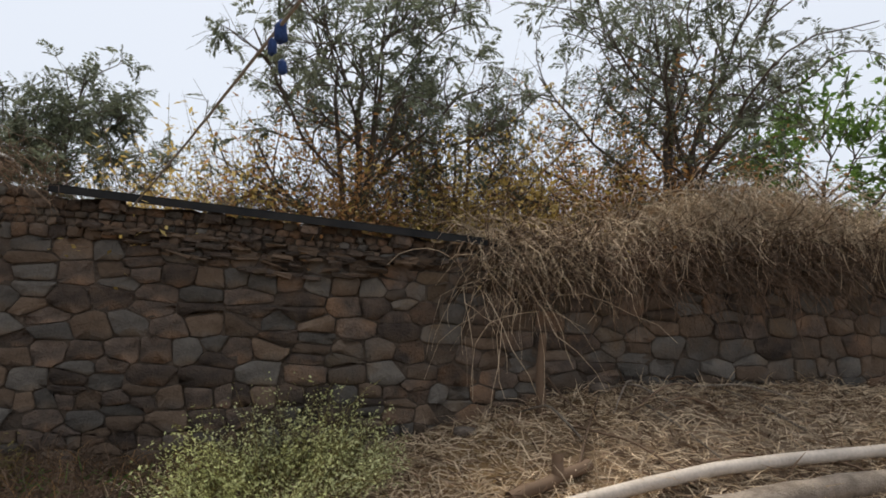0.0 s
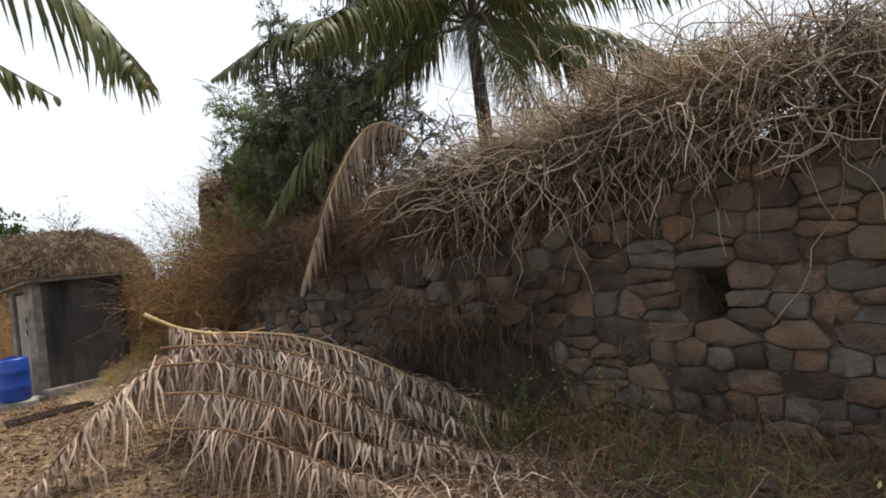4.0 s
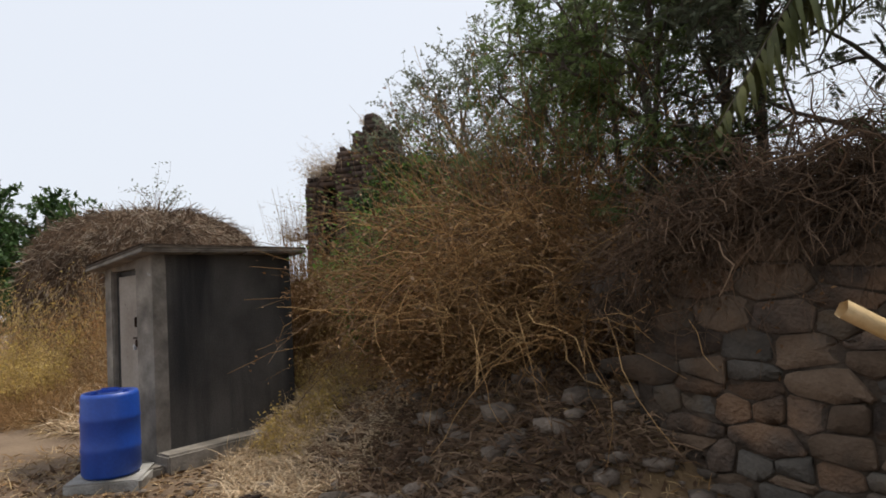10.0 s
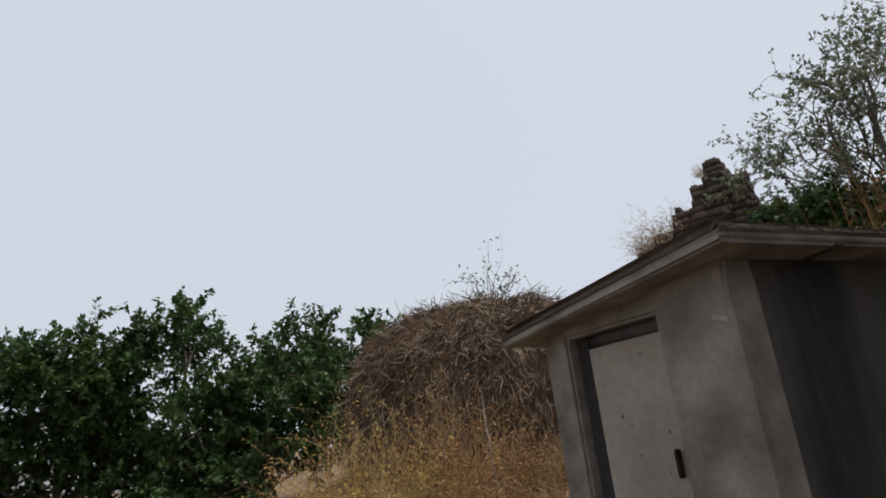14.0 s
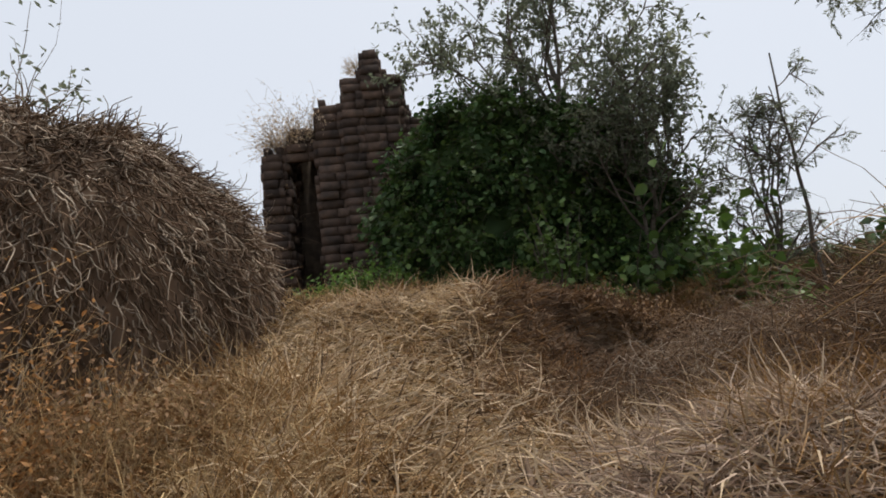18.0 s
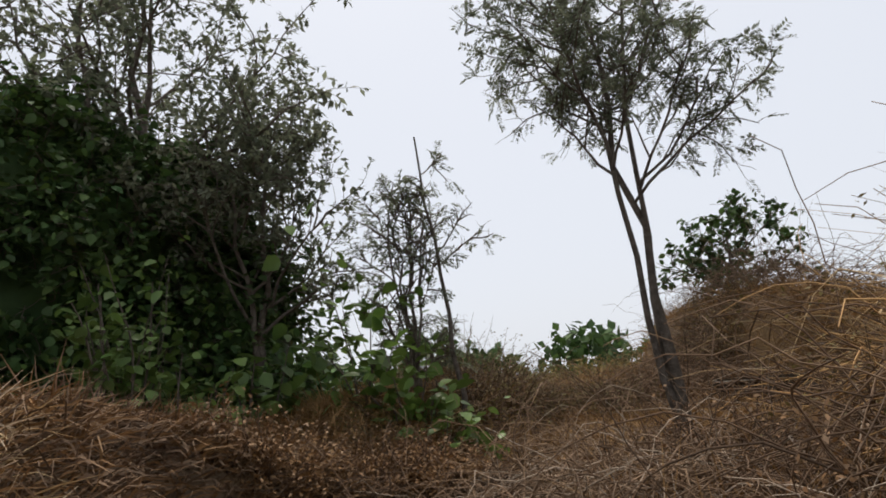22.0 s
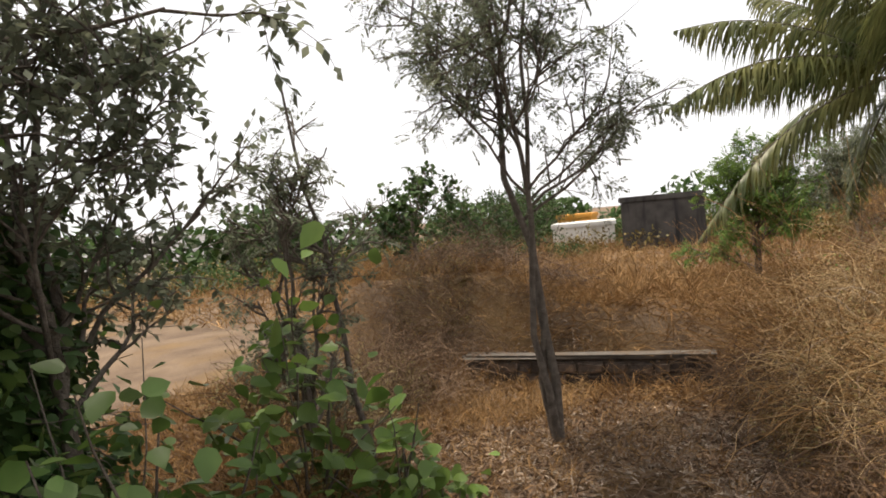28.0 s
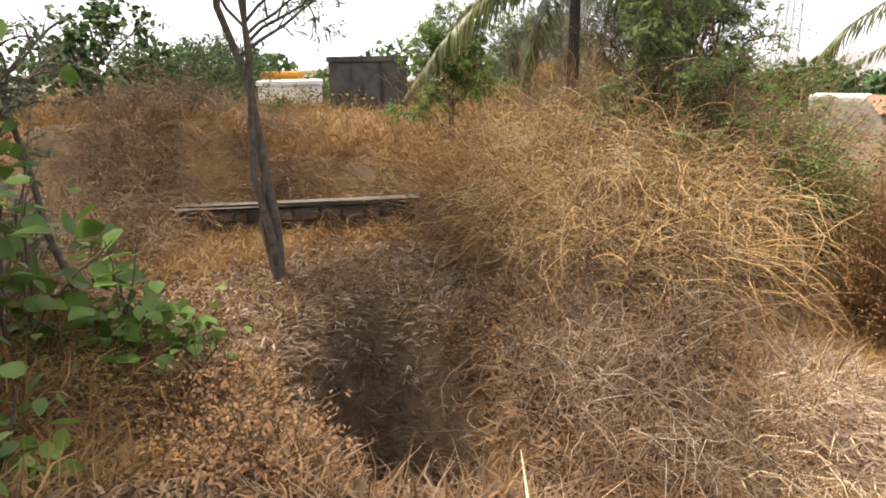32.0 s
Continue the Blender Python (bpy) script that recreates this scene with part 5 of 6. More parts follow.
creeper("dry_grass_fringe", "dark roots under the straw", 7.9, 15.5, 1800, M_TWIG_DARK, lambda s: wall_top(s) - rng.uniform(0.1, 0.5), length=(0.4, 1.1), back=-0.2, up=0.2, r=0.005, wild=0.3)
creeper("dry_grass_fringe", "straw hanging to the ground at the end of the tin edge", 7.6, 8.5, 45, M_STRAW_PALE, lambda s: 2.0 - rng.uniform(0, 0.5), length=(0.7, 1.5), back=-0.1, up=0.1, r=0.0035, wild=0.24, droop=0.4)
for s_, z_, L in ((2.55, 2.2, 1.9), (2.9, 2.1, 1.5), (0.6, 2.1, 1.3), (1.7, 2.3, 1.6)):
    p_ = on_wall(s_, 0.1)
    C = wander(np.array([[p_[0], p_[1], z_]]), np.array([[-0.1, -0.1, -1.0]]), L, 14, 0.05, 0.14)
    put("hanging_vine", np_mesh("hanging_vine", *tubes(C, np.linspace(0.005, 0.003, 14)[None], 5), M_TWIG, True), None, "single pale vine stem hanging down the stone wall", "vine", "hanging vines")

# ---- heap of dry palm fronds ----
for pts, ll in (([(-2.79, 5.55, 1.42), (-2.3, 5.6, 1.12), (-1.2, 5.45, 1.1), (-0.2, 5.15, 0.75), (0.75, 4.75, 0.25)], 1.0),
                ([(-2.5, 5.3, 1.06), (-1.9, 5.2, 1.06), (-1.0, 5.0, 0.95), (0.0, 4.65, 0.55), (0.8, 4.3, 0.2)], 0.98),
                ([(-2.3, 5.0, 0.92), (-1.7, 4.9, 0.92), (-0.8, 4.6, 0.75), (0.1, 4.2, 0.35), (0.8, 3.9, 0.15)], 0.95),
                ([(-2.1, 4.65, 0.7), (-1.5, 4.5, 0.7), (-0.7, 4.2, 0.5), (0.2, 3.8, 0.2)], 0.9),
                ([(-1.9, 4.3, 0.45), (-1.3, 4.1, 0.48), (-0.6, 3.8, 0.3), (0.1, 3.5, 0.12)], 0.8),
                ([(-1.6, 5.9, 1.1), (-2.3, 5.3, 1.05), (-2.7, 4.6, 0.7), (-3.0, 4.0, 0.12)], 0.95),
                ([(-2.2, 5.7, 0.9), (-1.2, 5.3, 1.02), (-0.4, 4.6, 0.62), (0.4, 4.0, 0.1)], 0.95),
                ([(-0.8, 5.6, 0.85), (0.2, 5.1, 0.55), (1.2, 4.4, 0.2)], 0.9),
                ([(-0.2, 4.2, 0.3), (0.7, 3.9, 0.18), (1.7, 3.6, 0.1)], 0.8)):
    frond("dry_palm_frond", None, pts, ll, 125, M_FROND_DRY, M_RIB if ll == 1.0 else M_RIB_BROWN, "sun-bleached dry coconut frond on a heap in the yard", "heap of dry palm fronds", "palm frond", hang=1.5, width=0.02, sweep=0.8, tidy=0.42, r0=0.021 if ll == 1.0 else 0.013)
for pts, r0, r1, lab in (([(-2.72, 5.42, 0.86), (-2.3, 5.42, 0.96), (-1.7, 5.4, 0.98), (-0.9, 5.2, 0.8)], 0.04, 0.03, "thick brown broken frond stalk in the heap"), ([(-2.45, 5.6, 1.12), (-1.6, 5.5, 1.05), (-0.6, 5.28, 0.86)], 0.045, 0.03, "orange-brown frond sheath in the heap"), ([(-2.35, 5.3, 0.7), (-1.9, 5.3, 0.74), (-1.2, 5.1, 0.78)], 0.03, 0.05, "grey-brown frond stalk low in the heap")):
    C = np.stack([np.interp(np.linspace(0, 1, 10), np.linspace(0, 1, len(pts)), np.array(pts)[:, q]) for q in range(3)], 1)
    C[1:-1] += rng.normal(0, 0.008, (8, 3))
    V, F = tubes(C[None], np.linspace(r0, r1, 10)[None], 8)
    V = np.asarray(V) + rng.normal(0, 0.004, (len(V), 3))
    put("frond_stalk", np_mesh("frond_stalk", V, F, M_RIB_BROWN, True), None, lab, "frond stalk", "heap of dry palm fronds")
n = 700
px, py = patch(n, -1.1, 5.1, 1.6, 0.6, -22)
C = wander(on_ground(px, py, 0.02), rand_dir(n, 0.1, 0.8), rng.uniform(0.2, 0.6, n), 6, 0.12, 0.3)
put("brushwood", np_mesh("brushwood", *tubes(C, np.linspace(0.012, 0.004, 6)[None].repeat(n, 0), 4), M_TWIG_DARK), None, "dark brushwood under the dry fronds", "brushwood", kind="stuff")
frond("dry_palm_frond", None, [(0.15, 7.75, 3.3), (-0.2, 7.35, 3.62), (-0.55, 7.0, 3.38), (-0.92, 6.4, 2.44), (-1.2, 6.1, 1.46)], 0.95, 60, M_FROND_DRY, M_RIB, "dead brown frond hanging from the palm over the wall", "", "palm frond", hang=1.6, width=0.034, sweep=1.4, r0=0.02)

# ---- straw and litter ----
litter("yard_grass", "short dry golden grass in the yard", "dry grass", *patch(26000, -5.0, 5.0, 6, 6.5), M_STRAW, 0.11, 0.006, 0.6)
litter("yard_grass", "russet weeds in the yard", "dry grass", *patch(12000, -5.5, 5.0, 6, 6.5), M_STRAW_RED, 0.12, 0.008, 0.5)
litter("yard_leaves", "fallen brown leaves in the yard", "litter", *patch(24000, -4.2, 6.6, 5, 5), M_TWIG, 0.075, 0.03, 0.2)
litter("yard_straw", "loose straw and stalks by the wall", "straw", *patch(26000, 8.6, -2.9, 5.0, 2.4, -40), M_STRAW_PALE, 0.24, 0.008, 0.3)
litter("yard_straw", "brown stalks and leaves by the wall", "straw", *patch(14000, 7.6, -2.0, 5.0, 2.6, -40), M_TWIG, 0.2, 0.012, 0.3)
litter("wall_weeds", "russet dry weeds along the foot of the wall", "dry grass", *patch(2200, 2.9, 2.6, 4.6, 0.8, -40), M_STRAW_RED, 0.26, 0.007, 0.9)
litter("wall_weeds", "brown dry stems along the foot of the wall", "dry grass", *patch(8000, 2.6, 2.8, 4.6, 0.9, -40), M_TWIG_DARK, 0.34, 0.007, 0.9)
litter("wall_straw", "pale straw and palm leaflets trodden flat by the heap", "straw", *patch(1500, 0.9, 3.3, 1.6, 0.7, -40), M_FROND_DRY, 0.4, 0.012, 0.25)
litter("wall_weeds", "green weeds along the foot of the wall", "weeds", *patch(900, 3.4, 2.1, 3.4, 0.5, -40), M_LEAF, 0.16, 0.014, 0.9)
for x, y, h, mt, lab in ((3.0, 2.2, 0.4, M_FLOWER, "weed with white flower heads at the foot of the wall"), (1.0, 4.3, 0.85, M_LEAF, "young green sapling before the stone wall"), (1.75, 3.9, 0.95, M_LEAF_OLIVE, "thin yellow-green sapling before the stone wall"), (3.6, 2.0, 0.3, M_LEAF_OLIVE, "small green weed at the foot of the wall"), (4.6, 1.3, 0.5, M_LEAF_OLIVE, "olive weed at the foot of the wall")):
    bush("wall_weed", x, y, 0.28, 0.2, h, lab, "weed", n=26, per=16, mat=mt, twig=M_LEAF_OLIVE, leaf=0.04, r=0.004, arch=0.05, outward=0.4, group="weeds along the wall")
litter("slope_straw", "matted golden straw on the slope", "straw", *clear_of_hole(*patch(50000, -9.2, 15.6, 2.6, 4.8)), M_STRAW, 0.32, 0.009, 0.18, 0.25)
litter("slope_straw", "pale broken straw scattered on the slope", "straw", *clear_of_hole(*patch(14000, -8.9, 14.6, 2.0, 4.0)), M_STRAW_PALE, 0.36, 0.011, 0.35, 0.3, 0.03)
# dark stalks draw the shadow in the gaps of the matted straw
litter("slope_straw", "dark stalks standing in for the shadowed gaps in the straw", "straw", *clear_of_hole(*patch(9000, -8.9, 15.0, 2.4, 4.4)), M_TWIG_DARK, 0.3, 0.012, 0.3, 0.3, 0.01)
litter("slope_straw", "pale straw heap on the slope", "straw", *patch(9000, -7.5, 13.6, 0.9, 1.0), M_FROND_DRY, 0.3, 0.008, 0.3, 0.3, 0.05)
litter("slope_straw", "russet straw on the slope", "straw", *clear_of_hole(*patch(20000, -9.0, 15.6, 2.8, 4.8)), M_STRAW_RED, 0.34, 0.008, 0.3)
litter("bank_grass", "tall golden grass behind the outhouse", "dry grass", *patch(12000, -5.7, 13.2, 1.9, 2.4), M_STRAW_RED, 0.42, 0.007, 0.9)
litter("bank_litter", "dead leaves and stems on the bank", "litter", *patch(16000, -3.9, 9.6, 1.9, 1.6, -40), M_TWIG, 0.2, 0.016, 0.3)
litter("bank_straw", "pale straw between the outhouse and the bank", "straw", *patch(9000, -5.7, 10.2, 1.0, 1.7), M_STRAW_PALE, 0.26, 0.008, 0.4)
litter("hollow_litter", "brown leaves and straw in the hollow", "litter", *clear_of_hole(*patch(30000, -3.2, 16.4, 3.4, 2.3)), M_TWIG, 0.2, 0.014, 0.25)
litter("hollow_grass", "russet grass round the hollow", "dry grass", *clear_of_hole(*patch(9000, -2.6, 17.6, 3.6, 2.4)), M_STRAW_RED, 0.25, 0.008, 0.9)
litter("hollow_litter", "pale dry leaves on the floor of the hollow", "litter", *clear_of_hole(*patch(14000, -2.6, 16.4, 2.9, 1.9)), M_TWIG_PALE, 0.12, 0.02, 0.2)
px, py = patch(12000, -6.0, 17.5, 1.8, 1.7)
ku, kv = (px + 5.5) * 0.956 - (py - 16.75) * 0.292, (px + 5.5) * 0.292 + (py - 16.75) * 0.956
keep = (ku / 1.9) ** 2 + (kv / 0.76) ** 2 > 1
litter("pit_litter", "brown leaves and twigs round the hole", "litter", px[keep], py[keep], M_TWIG, 0.16, 0.018, 0.4)
px, py = patch(30000, -6.8, 16.3, 1.7, 1.9)
ku, kv = (px + 5.5) * 0.956 - (py - 16.75) * 0.292, (px + 5.5) * 0.292 + (py - 16.75) * 0.956
keep = (ku / 1.9) ** 2 + (kv / 0.76) ** 2 > 1
litter("pit_litter", "russet stalks and leaves at the head of the hole", "litter", px[keep][::2], py[keep][::2], M_LEAF_BROWN, 0.24, 0.011, 0.45)
litter("pit_litter", "brown rotten stalks at the head of the hole", "litter", px[keep][1::2], py[keep][1::2], M_TWIG, 0.28, 0.008, 0.5)
litter("hollow_grass", "russet grass on the far rim of the hollow", "dry grass", *patch(6000, -5.2, 19.0, 1.4, 0.9), M_STRAW_RED, 0.3, 0.009, 0.9)
# dense dark stems stand in for the shade down the hole
litter("rim_stems", "dead stems on the sides of the hole, dark to deepen its shade", "dry stems", *patch(9000, -5.5, 16.75, 1.95, 0.75, -17), M_TWIG_DARK, 0.34, 0.01, 1.0)
litter("bank_grass", "russet grass past the leafy plants", "dry grass", *patch(14000, -2.8, 20.7, 3.2, 1.7), M_STRAW_RED, 0.34, 0.009, 0.9)
litter("bank_litter", "brown litter past the leafy plants", "litter", *patch(12000, -2.8, 20.7, 3.2, 1.7), M_TWIG, 0.22, 0.014, 0.35)
litter("ledge_grass", "golden grass on the ledge", "dry grass", *patch(26000, 1.4, 17.6, 3.4, 3.2), M_STRAW_RED, 0.34, 0.008, 1.0)
litter("court_grass", "golden grass inside the wall", "dry grass", *patch(30000, 2.0, 12.0, 5.5, 4.5), M_STRAW_RED, 0.45, 0.011, 1.0)
litter("yard_weeds", "golden weeds under the haystack", "dry grass", *patch(16000, -11.4, 13.6, 2.6, 2.8), M_STRAW_RED, 0.5, 0.007, 1.0)
litter("yard_weeds", "tall straw weeds under the haystack", "dry grass", *patch(8000, -11.6, 14.4, 2.2, 2.0), M_STRAW, 0.6, 0.006, 1.0)

for x, y, h, mt, lab in ((-10.9, 13.4, 0.8, M_LEAF_BROWN, "brown"), (-11.6, 14.4, 2.0, M_LEAF_RUST, "orange-brown"), (-10.7, 14.8, 0.9, M_LEAF_BROWN, "brown"), (-12.4, 13.6, 2.1, M_LEAF_GOLD, "golden"), (-13.6, 14.0, 2.0, M_LEAF_RUST, "orange-brown"), (-11.8, 12.6, 0.9, M_LEAF_GOLD, "golden"), (-13.0, 12.6, 1.3, M_LEAF_GOLD, "golden")):
    bush("tall_weed", x, y, 0.8, 0.6, h, lab + " feathery weeds at the foot of the haystack", "weed", n=420, per=14, mat=mt, twig=M_STRAW, leaf=0.045, r=0.004, arch=0.05, outward=0.4, group="weeds by the haystack")
for x, y, h in ((-6.2, 11.2, 0.8), (-5.6, 10.4, 0.6), (-6.0, 9.9, 0.5)):
    bush("tall_weed", x, y, 0.5, 0.45, h, "dry golden weeds beside the outhouse", "weed", n=260, per=8, mat=M_LEAF_GOLD, twig=M_STRAW, leaf=0.035, r=0.004, arch=0.05, outward=0.4, group="weeds by the outhouse")

# ---- loose rock ----
bm_ = bmesh.new()
bmesh.ops.create_icosphere(bm_, subdivisions=1, radius=1)
ICO_V = np.array([v.co[:] for v in bm_.verts]); ICO_F = np.array([[v.index for v in f.verts] for f in bm_.faces])
bm_.free()


def rock_mesh(sx, sy, sz):
    V = ICO_V * [sx, sy, sz] * rng.uniform(0.75, 1.15, (len(ICO_V), 1))
    return np.clip(V, [-sx * 0.85, -sy * 0.85, -sz * 0.8], [sx * 0.85, sy * 0.85, sz * 0.75]), ICO_F


def rock_field(name, label, n, cx, cy, rx, ry, lo, hi, mat, turn=0.0):
    x, y = patch(n, cx, cy, rx, ry, turn)
    out = []
    for a, b in zip(x, y):
        r = lo + (hi - lo) * rng.random() ** 3
        V, F = rock_mesh(r * rng.uniform(0.8, 1.4), r * rng.uniform(0.7, 1.2), r * rng.uniform(0.4, 0.8))
        out.append((V + [a, b, spot(a, b) + r * 0.2], F))
    put(name, np_mesh(name, *joined(out), mat), None, label, "rubble", kind="stuff")


rock_field("rubble", "broken stones fallen on the bank", 420, -3.9, 9.0, 1.9, 1.3, 0.02, 0.13, M_RUBBLE, -40)
rock_field("rubble", "small stones in the yard", 380, -5.6, 7.6, 2.6, 1.9, 0.012, 0.06, M_RUBBLE)
rock_field("rubble", "stones at the foot of the wall", 160, 3.4, 2.7, 4.5, 0.45, 0.02, 0.09, M_STONE_IS, -40)
for x, y, r in ((-3.3, 8.75, 0.22), (-3.9, 8.9, 0.26), (-3.6, 9.3, 0.2), (-4.5, 9.2, 0.2), (-2.9, 8.6, 0.18), (-4.9, 9.9, 0.18), (-5.4, 9.6, 0.14), (-4.2, 8.4, 0.13), (-5.9, 8.9, 0.12), (-3.2, 7.9, 0.12), (7.6, -0.9, 0.14), (8.8, -1.6, 0.18), (-8.6, 13.6, 0.12), (-7.4, 12.9, 0.1)):
    r = r * 0.68
    V, F = rock_mesh(r * 1.3, r, r * 0.65)
    put("rock", np_mesh("rock", V, F, M_RUBBLE), None, "angular grey-brown rock lying on the earth", "rock", "loose rocks", at=pose(x, y, spot(x, y) + r * 0.3, 0, 0, rng.uniform(0, 360)))

# ---- sticks, pipe, stump and rope by the start ----
def pole_thing(name, label, cat, pts, r0, r1, mat, sides=8, group="", k=12):
    pts = np.asarray(pts, float)
    t = np.linspace(0, 1, k)
    C = np.stack([np.interp(t, np.linspace(0, 1, len(pts)), pts[:, q]) for q in range(3)], 1)
    for _ in range(2):
        C[1:-1] = (C[:-2] + 2 * C[1:-1] + C[2:]) / 4
    C[1:-1] += rng.normal(0, r0 * 0.12, (k - 2, 3))
    V, F = tubes(C[None], np.linspace(r0, r1, k)[None], sides)
    o = put(name, np_mesh(name, V, F, mat, True), None, label, cat, group)
    return o


def gz(x, y, d):
    return (x, y, spot(x, y) + d)


pole_thing("plastic_pipe", "long dusty pale pipe lying on sticks", "pipe", [gz(5.55, -1.83, 0.09), gz(6.52, -2.02, 0.11), gz(8.12, -2.9, 0.12), gz(10.55, -4.58, 0.11)], 0.05, 0.05, M_PVC, 12)
pole_thing("dead_log", "weathered grey log on the ground", "log", [gz(7.55, -3.0, 0.06), gz(8.65, -3.66, 0.09), gz(10.4, -4.8, 0.11)], 0.11, 0.07, M_WOOD, 9)
pole_thing("dead_log", "split brown log by the pipe", "log", [gz(6.9, -1.85, 0.05), gz(7.6, -2.1, 0.06)], 0.055, 0.045, M_TWIG_DARK, 8)
pole_thing("dead_stump", "thin dead stump standing in the straw", "stump", [gz(8.15, -1.35, -0.05), gz(8.13, -1.32, 0.35), gz(8.2, -1.3, 0.72)], 0.05, 0.035, M_TWIG_DARK, 7)
pole_thing("dead_stump", "short dead stump beside the pipe", "stump", [gz(7.3, -2.0, -0.05), gz(7.32, -1.98, 0.22)], 0.05, 0.045, M_TWIG_DARK, 7)
for q in range(16):
    a, x, y = rng.uniform(0, 6.28), rng.uniform(7.4, 9.6), rng.uniform(-4.2, -1.6)
    L = rng.uniform(0.4, 1.3)
    pole_thing("dry_stick", "thin dry stick on the straw", "stick", [gz(x, y, 0.04), gz(x + L * 0.5 * math.cos(a), y + L * 0.5 * math.sin(a), rng.uniform(0.05, 0.22)), gz(x + L * math.cos(a), y + L * math.sin(a), 0.05)], 0.014, 0.006, M_WOOD if q % 2 else M_TWIG_DARK, 5, "loose sticks")
rope = pole_thing("rope", "taut grey rope slung from the tin edge across the yard", "rope", [(5.53, 1.35, 2.34), (4.98, -0.57, 2.47), (4.45, -2.39, 2.62), (3.3, -6.4, 2.95)], 0.008, 0.008, M_ROPE, 6, k=24)
knot = thing("cloth_knot", "blue cloth strip knotted on the rope", "cloth", 4.46, -2.37, 2.60)
for q, (dx, dz, rr) in enumerate(((0, 0, 0.03), (-0.03, -0.07, 0.022), (0.02, -0.13, 0.02))):
    V, F = rock_mesh(rr, rr, rr * 2.2)
    o = put("fold", np_mesh("fold", V, F, M_CLOTH, True), knot); o.matrix_basis = pose(dx, 0, dz)

# ---- iron strips, planks and logs ----
for q in range(5):
    o = thing("iron_strip", "rusty iron strip lying by the outhouse", "iron strip", -6.12 + 0.085 * q, 8.1 - 0.075 * q, spot(-6.05, 8.0) + 0.025, 68 + rng.uniform(-4, 4), group="iron strips")
    part("strip", box_bm(0, 0, 0, 1.25, 0.06, 0.03, 0.008), M_IRON, o)
pole_thing("dead_log", "grey split log in the straw of the slope", "log", [gz(-9.1, 12.0, 0.06), gz(-8.4, 12.45, 0.1)], 0.09, 0.07, M_WOOD, 9)
pole_thing("leaning_branch", "dry branch leaning on the haystack", "branch", [gz(-10.9, 14.0, 0.0), (-11.6, 15.0, 1.5), (-11.9, 15.5, 2.1)], 0.03, 0.015, M_WOOD, 6)
for q in range(9):
    a = rng.uniform(0, 6.28)
    x, y = -8.6 + rng.normal(0, 0.8), 13.2 + rng.normal(0, 0.6)
    pole_thing("dead_branch", "short brown branch in the straw", "branch", [gz(x, y, 0.05), gz(x + 0.4 * math.cos(a), y + 0.4 * math.sin(a), 0.16), gz(x + 0.7 * math.cos(a), y + 0.7 * math.sin(a), 0.08)], 0.022, 0.008, M_TWIG_DARK, 6, "branches in the straw")
bush("sprig", -12.5, 17.3, 0.35, 0.3, 1.5, "small leafy sprig on top of the haystack", "sprig", n=16, per=12, mat=M_LEAF_GREY, leaf=0.085, r=0.008, z0=3.75, outward=0.4)
bush("bare_shrub", -10.9, 25.4, 1.0, 0.7, 1.7, "bleached leafless shrub on the broken tower", "shrub", n=420, per=6, mat=M_STRAW_PALE, twig=M_TWIG_PALE, leaf=0.07, r=0.007, z0=5.7, wild=0.3, outward=0.5)
bush("dry_grass_tuft", -9.4, 25.5, 0.4, 0.35, 0.5, "dry grass tuft on the tower's peak", "grass tuft", n=160, per=1, mat=M_STRAW, twig=M_STRAW, leaf=0.05, z0=7.7)
bush("dry_grass_tuft", -12.2, 25.4, 0.6, 0.5, 1.8, "bleached twigs beside the broken tower", "grass tuft", n=240, per=2, mat=M_STRAW, twig=M_TWIG_PALE, leaf=0.05, z0=3.6, wild=0.3)

# ---- low coping wall in the hollow ----
cop = thing("low_wall", "low stone wall with a pale cement coping", "low wall", -0.585, 15.75, 0.66, 63.8)
part("coping", box_bm(0, 0, 0.655, 3.5, 0.26, 0.036, 0.012, None, 0.02), M_STONE_GREY, cop, "weathered cement coping")
part("core", box_bm(0, 0, 0.26, 3.4, 0.2, 0.72, 0.02), M_MUD, cop)
for k in range(4):
    x = -1.7
    while x < 1.6:
        L = rng.uniform(0.2, 0.42)
        o = part("stone", box_bm(0, 0, 0, L - 0.02, 0.1, 0.155, 0.025, None, 0.008), M_STONE, cop)
        o.matrix_basis = pose(x + L / 2, 0.1, 0.02 + k * 0.165)
        x += L

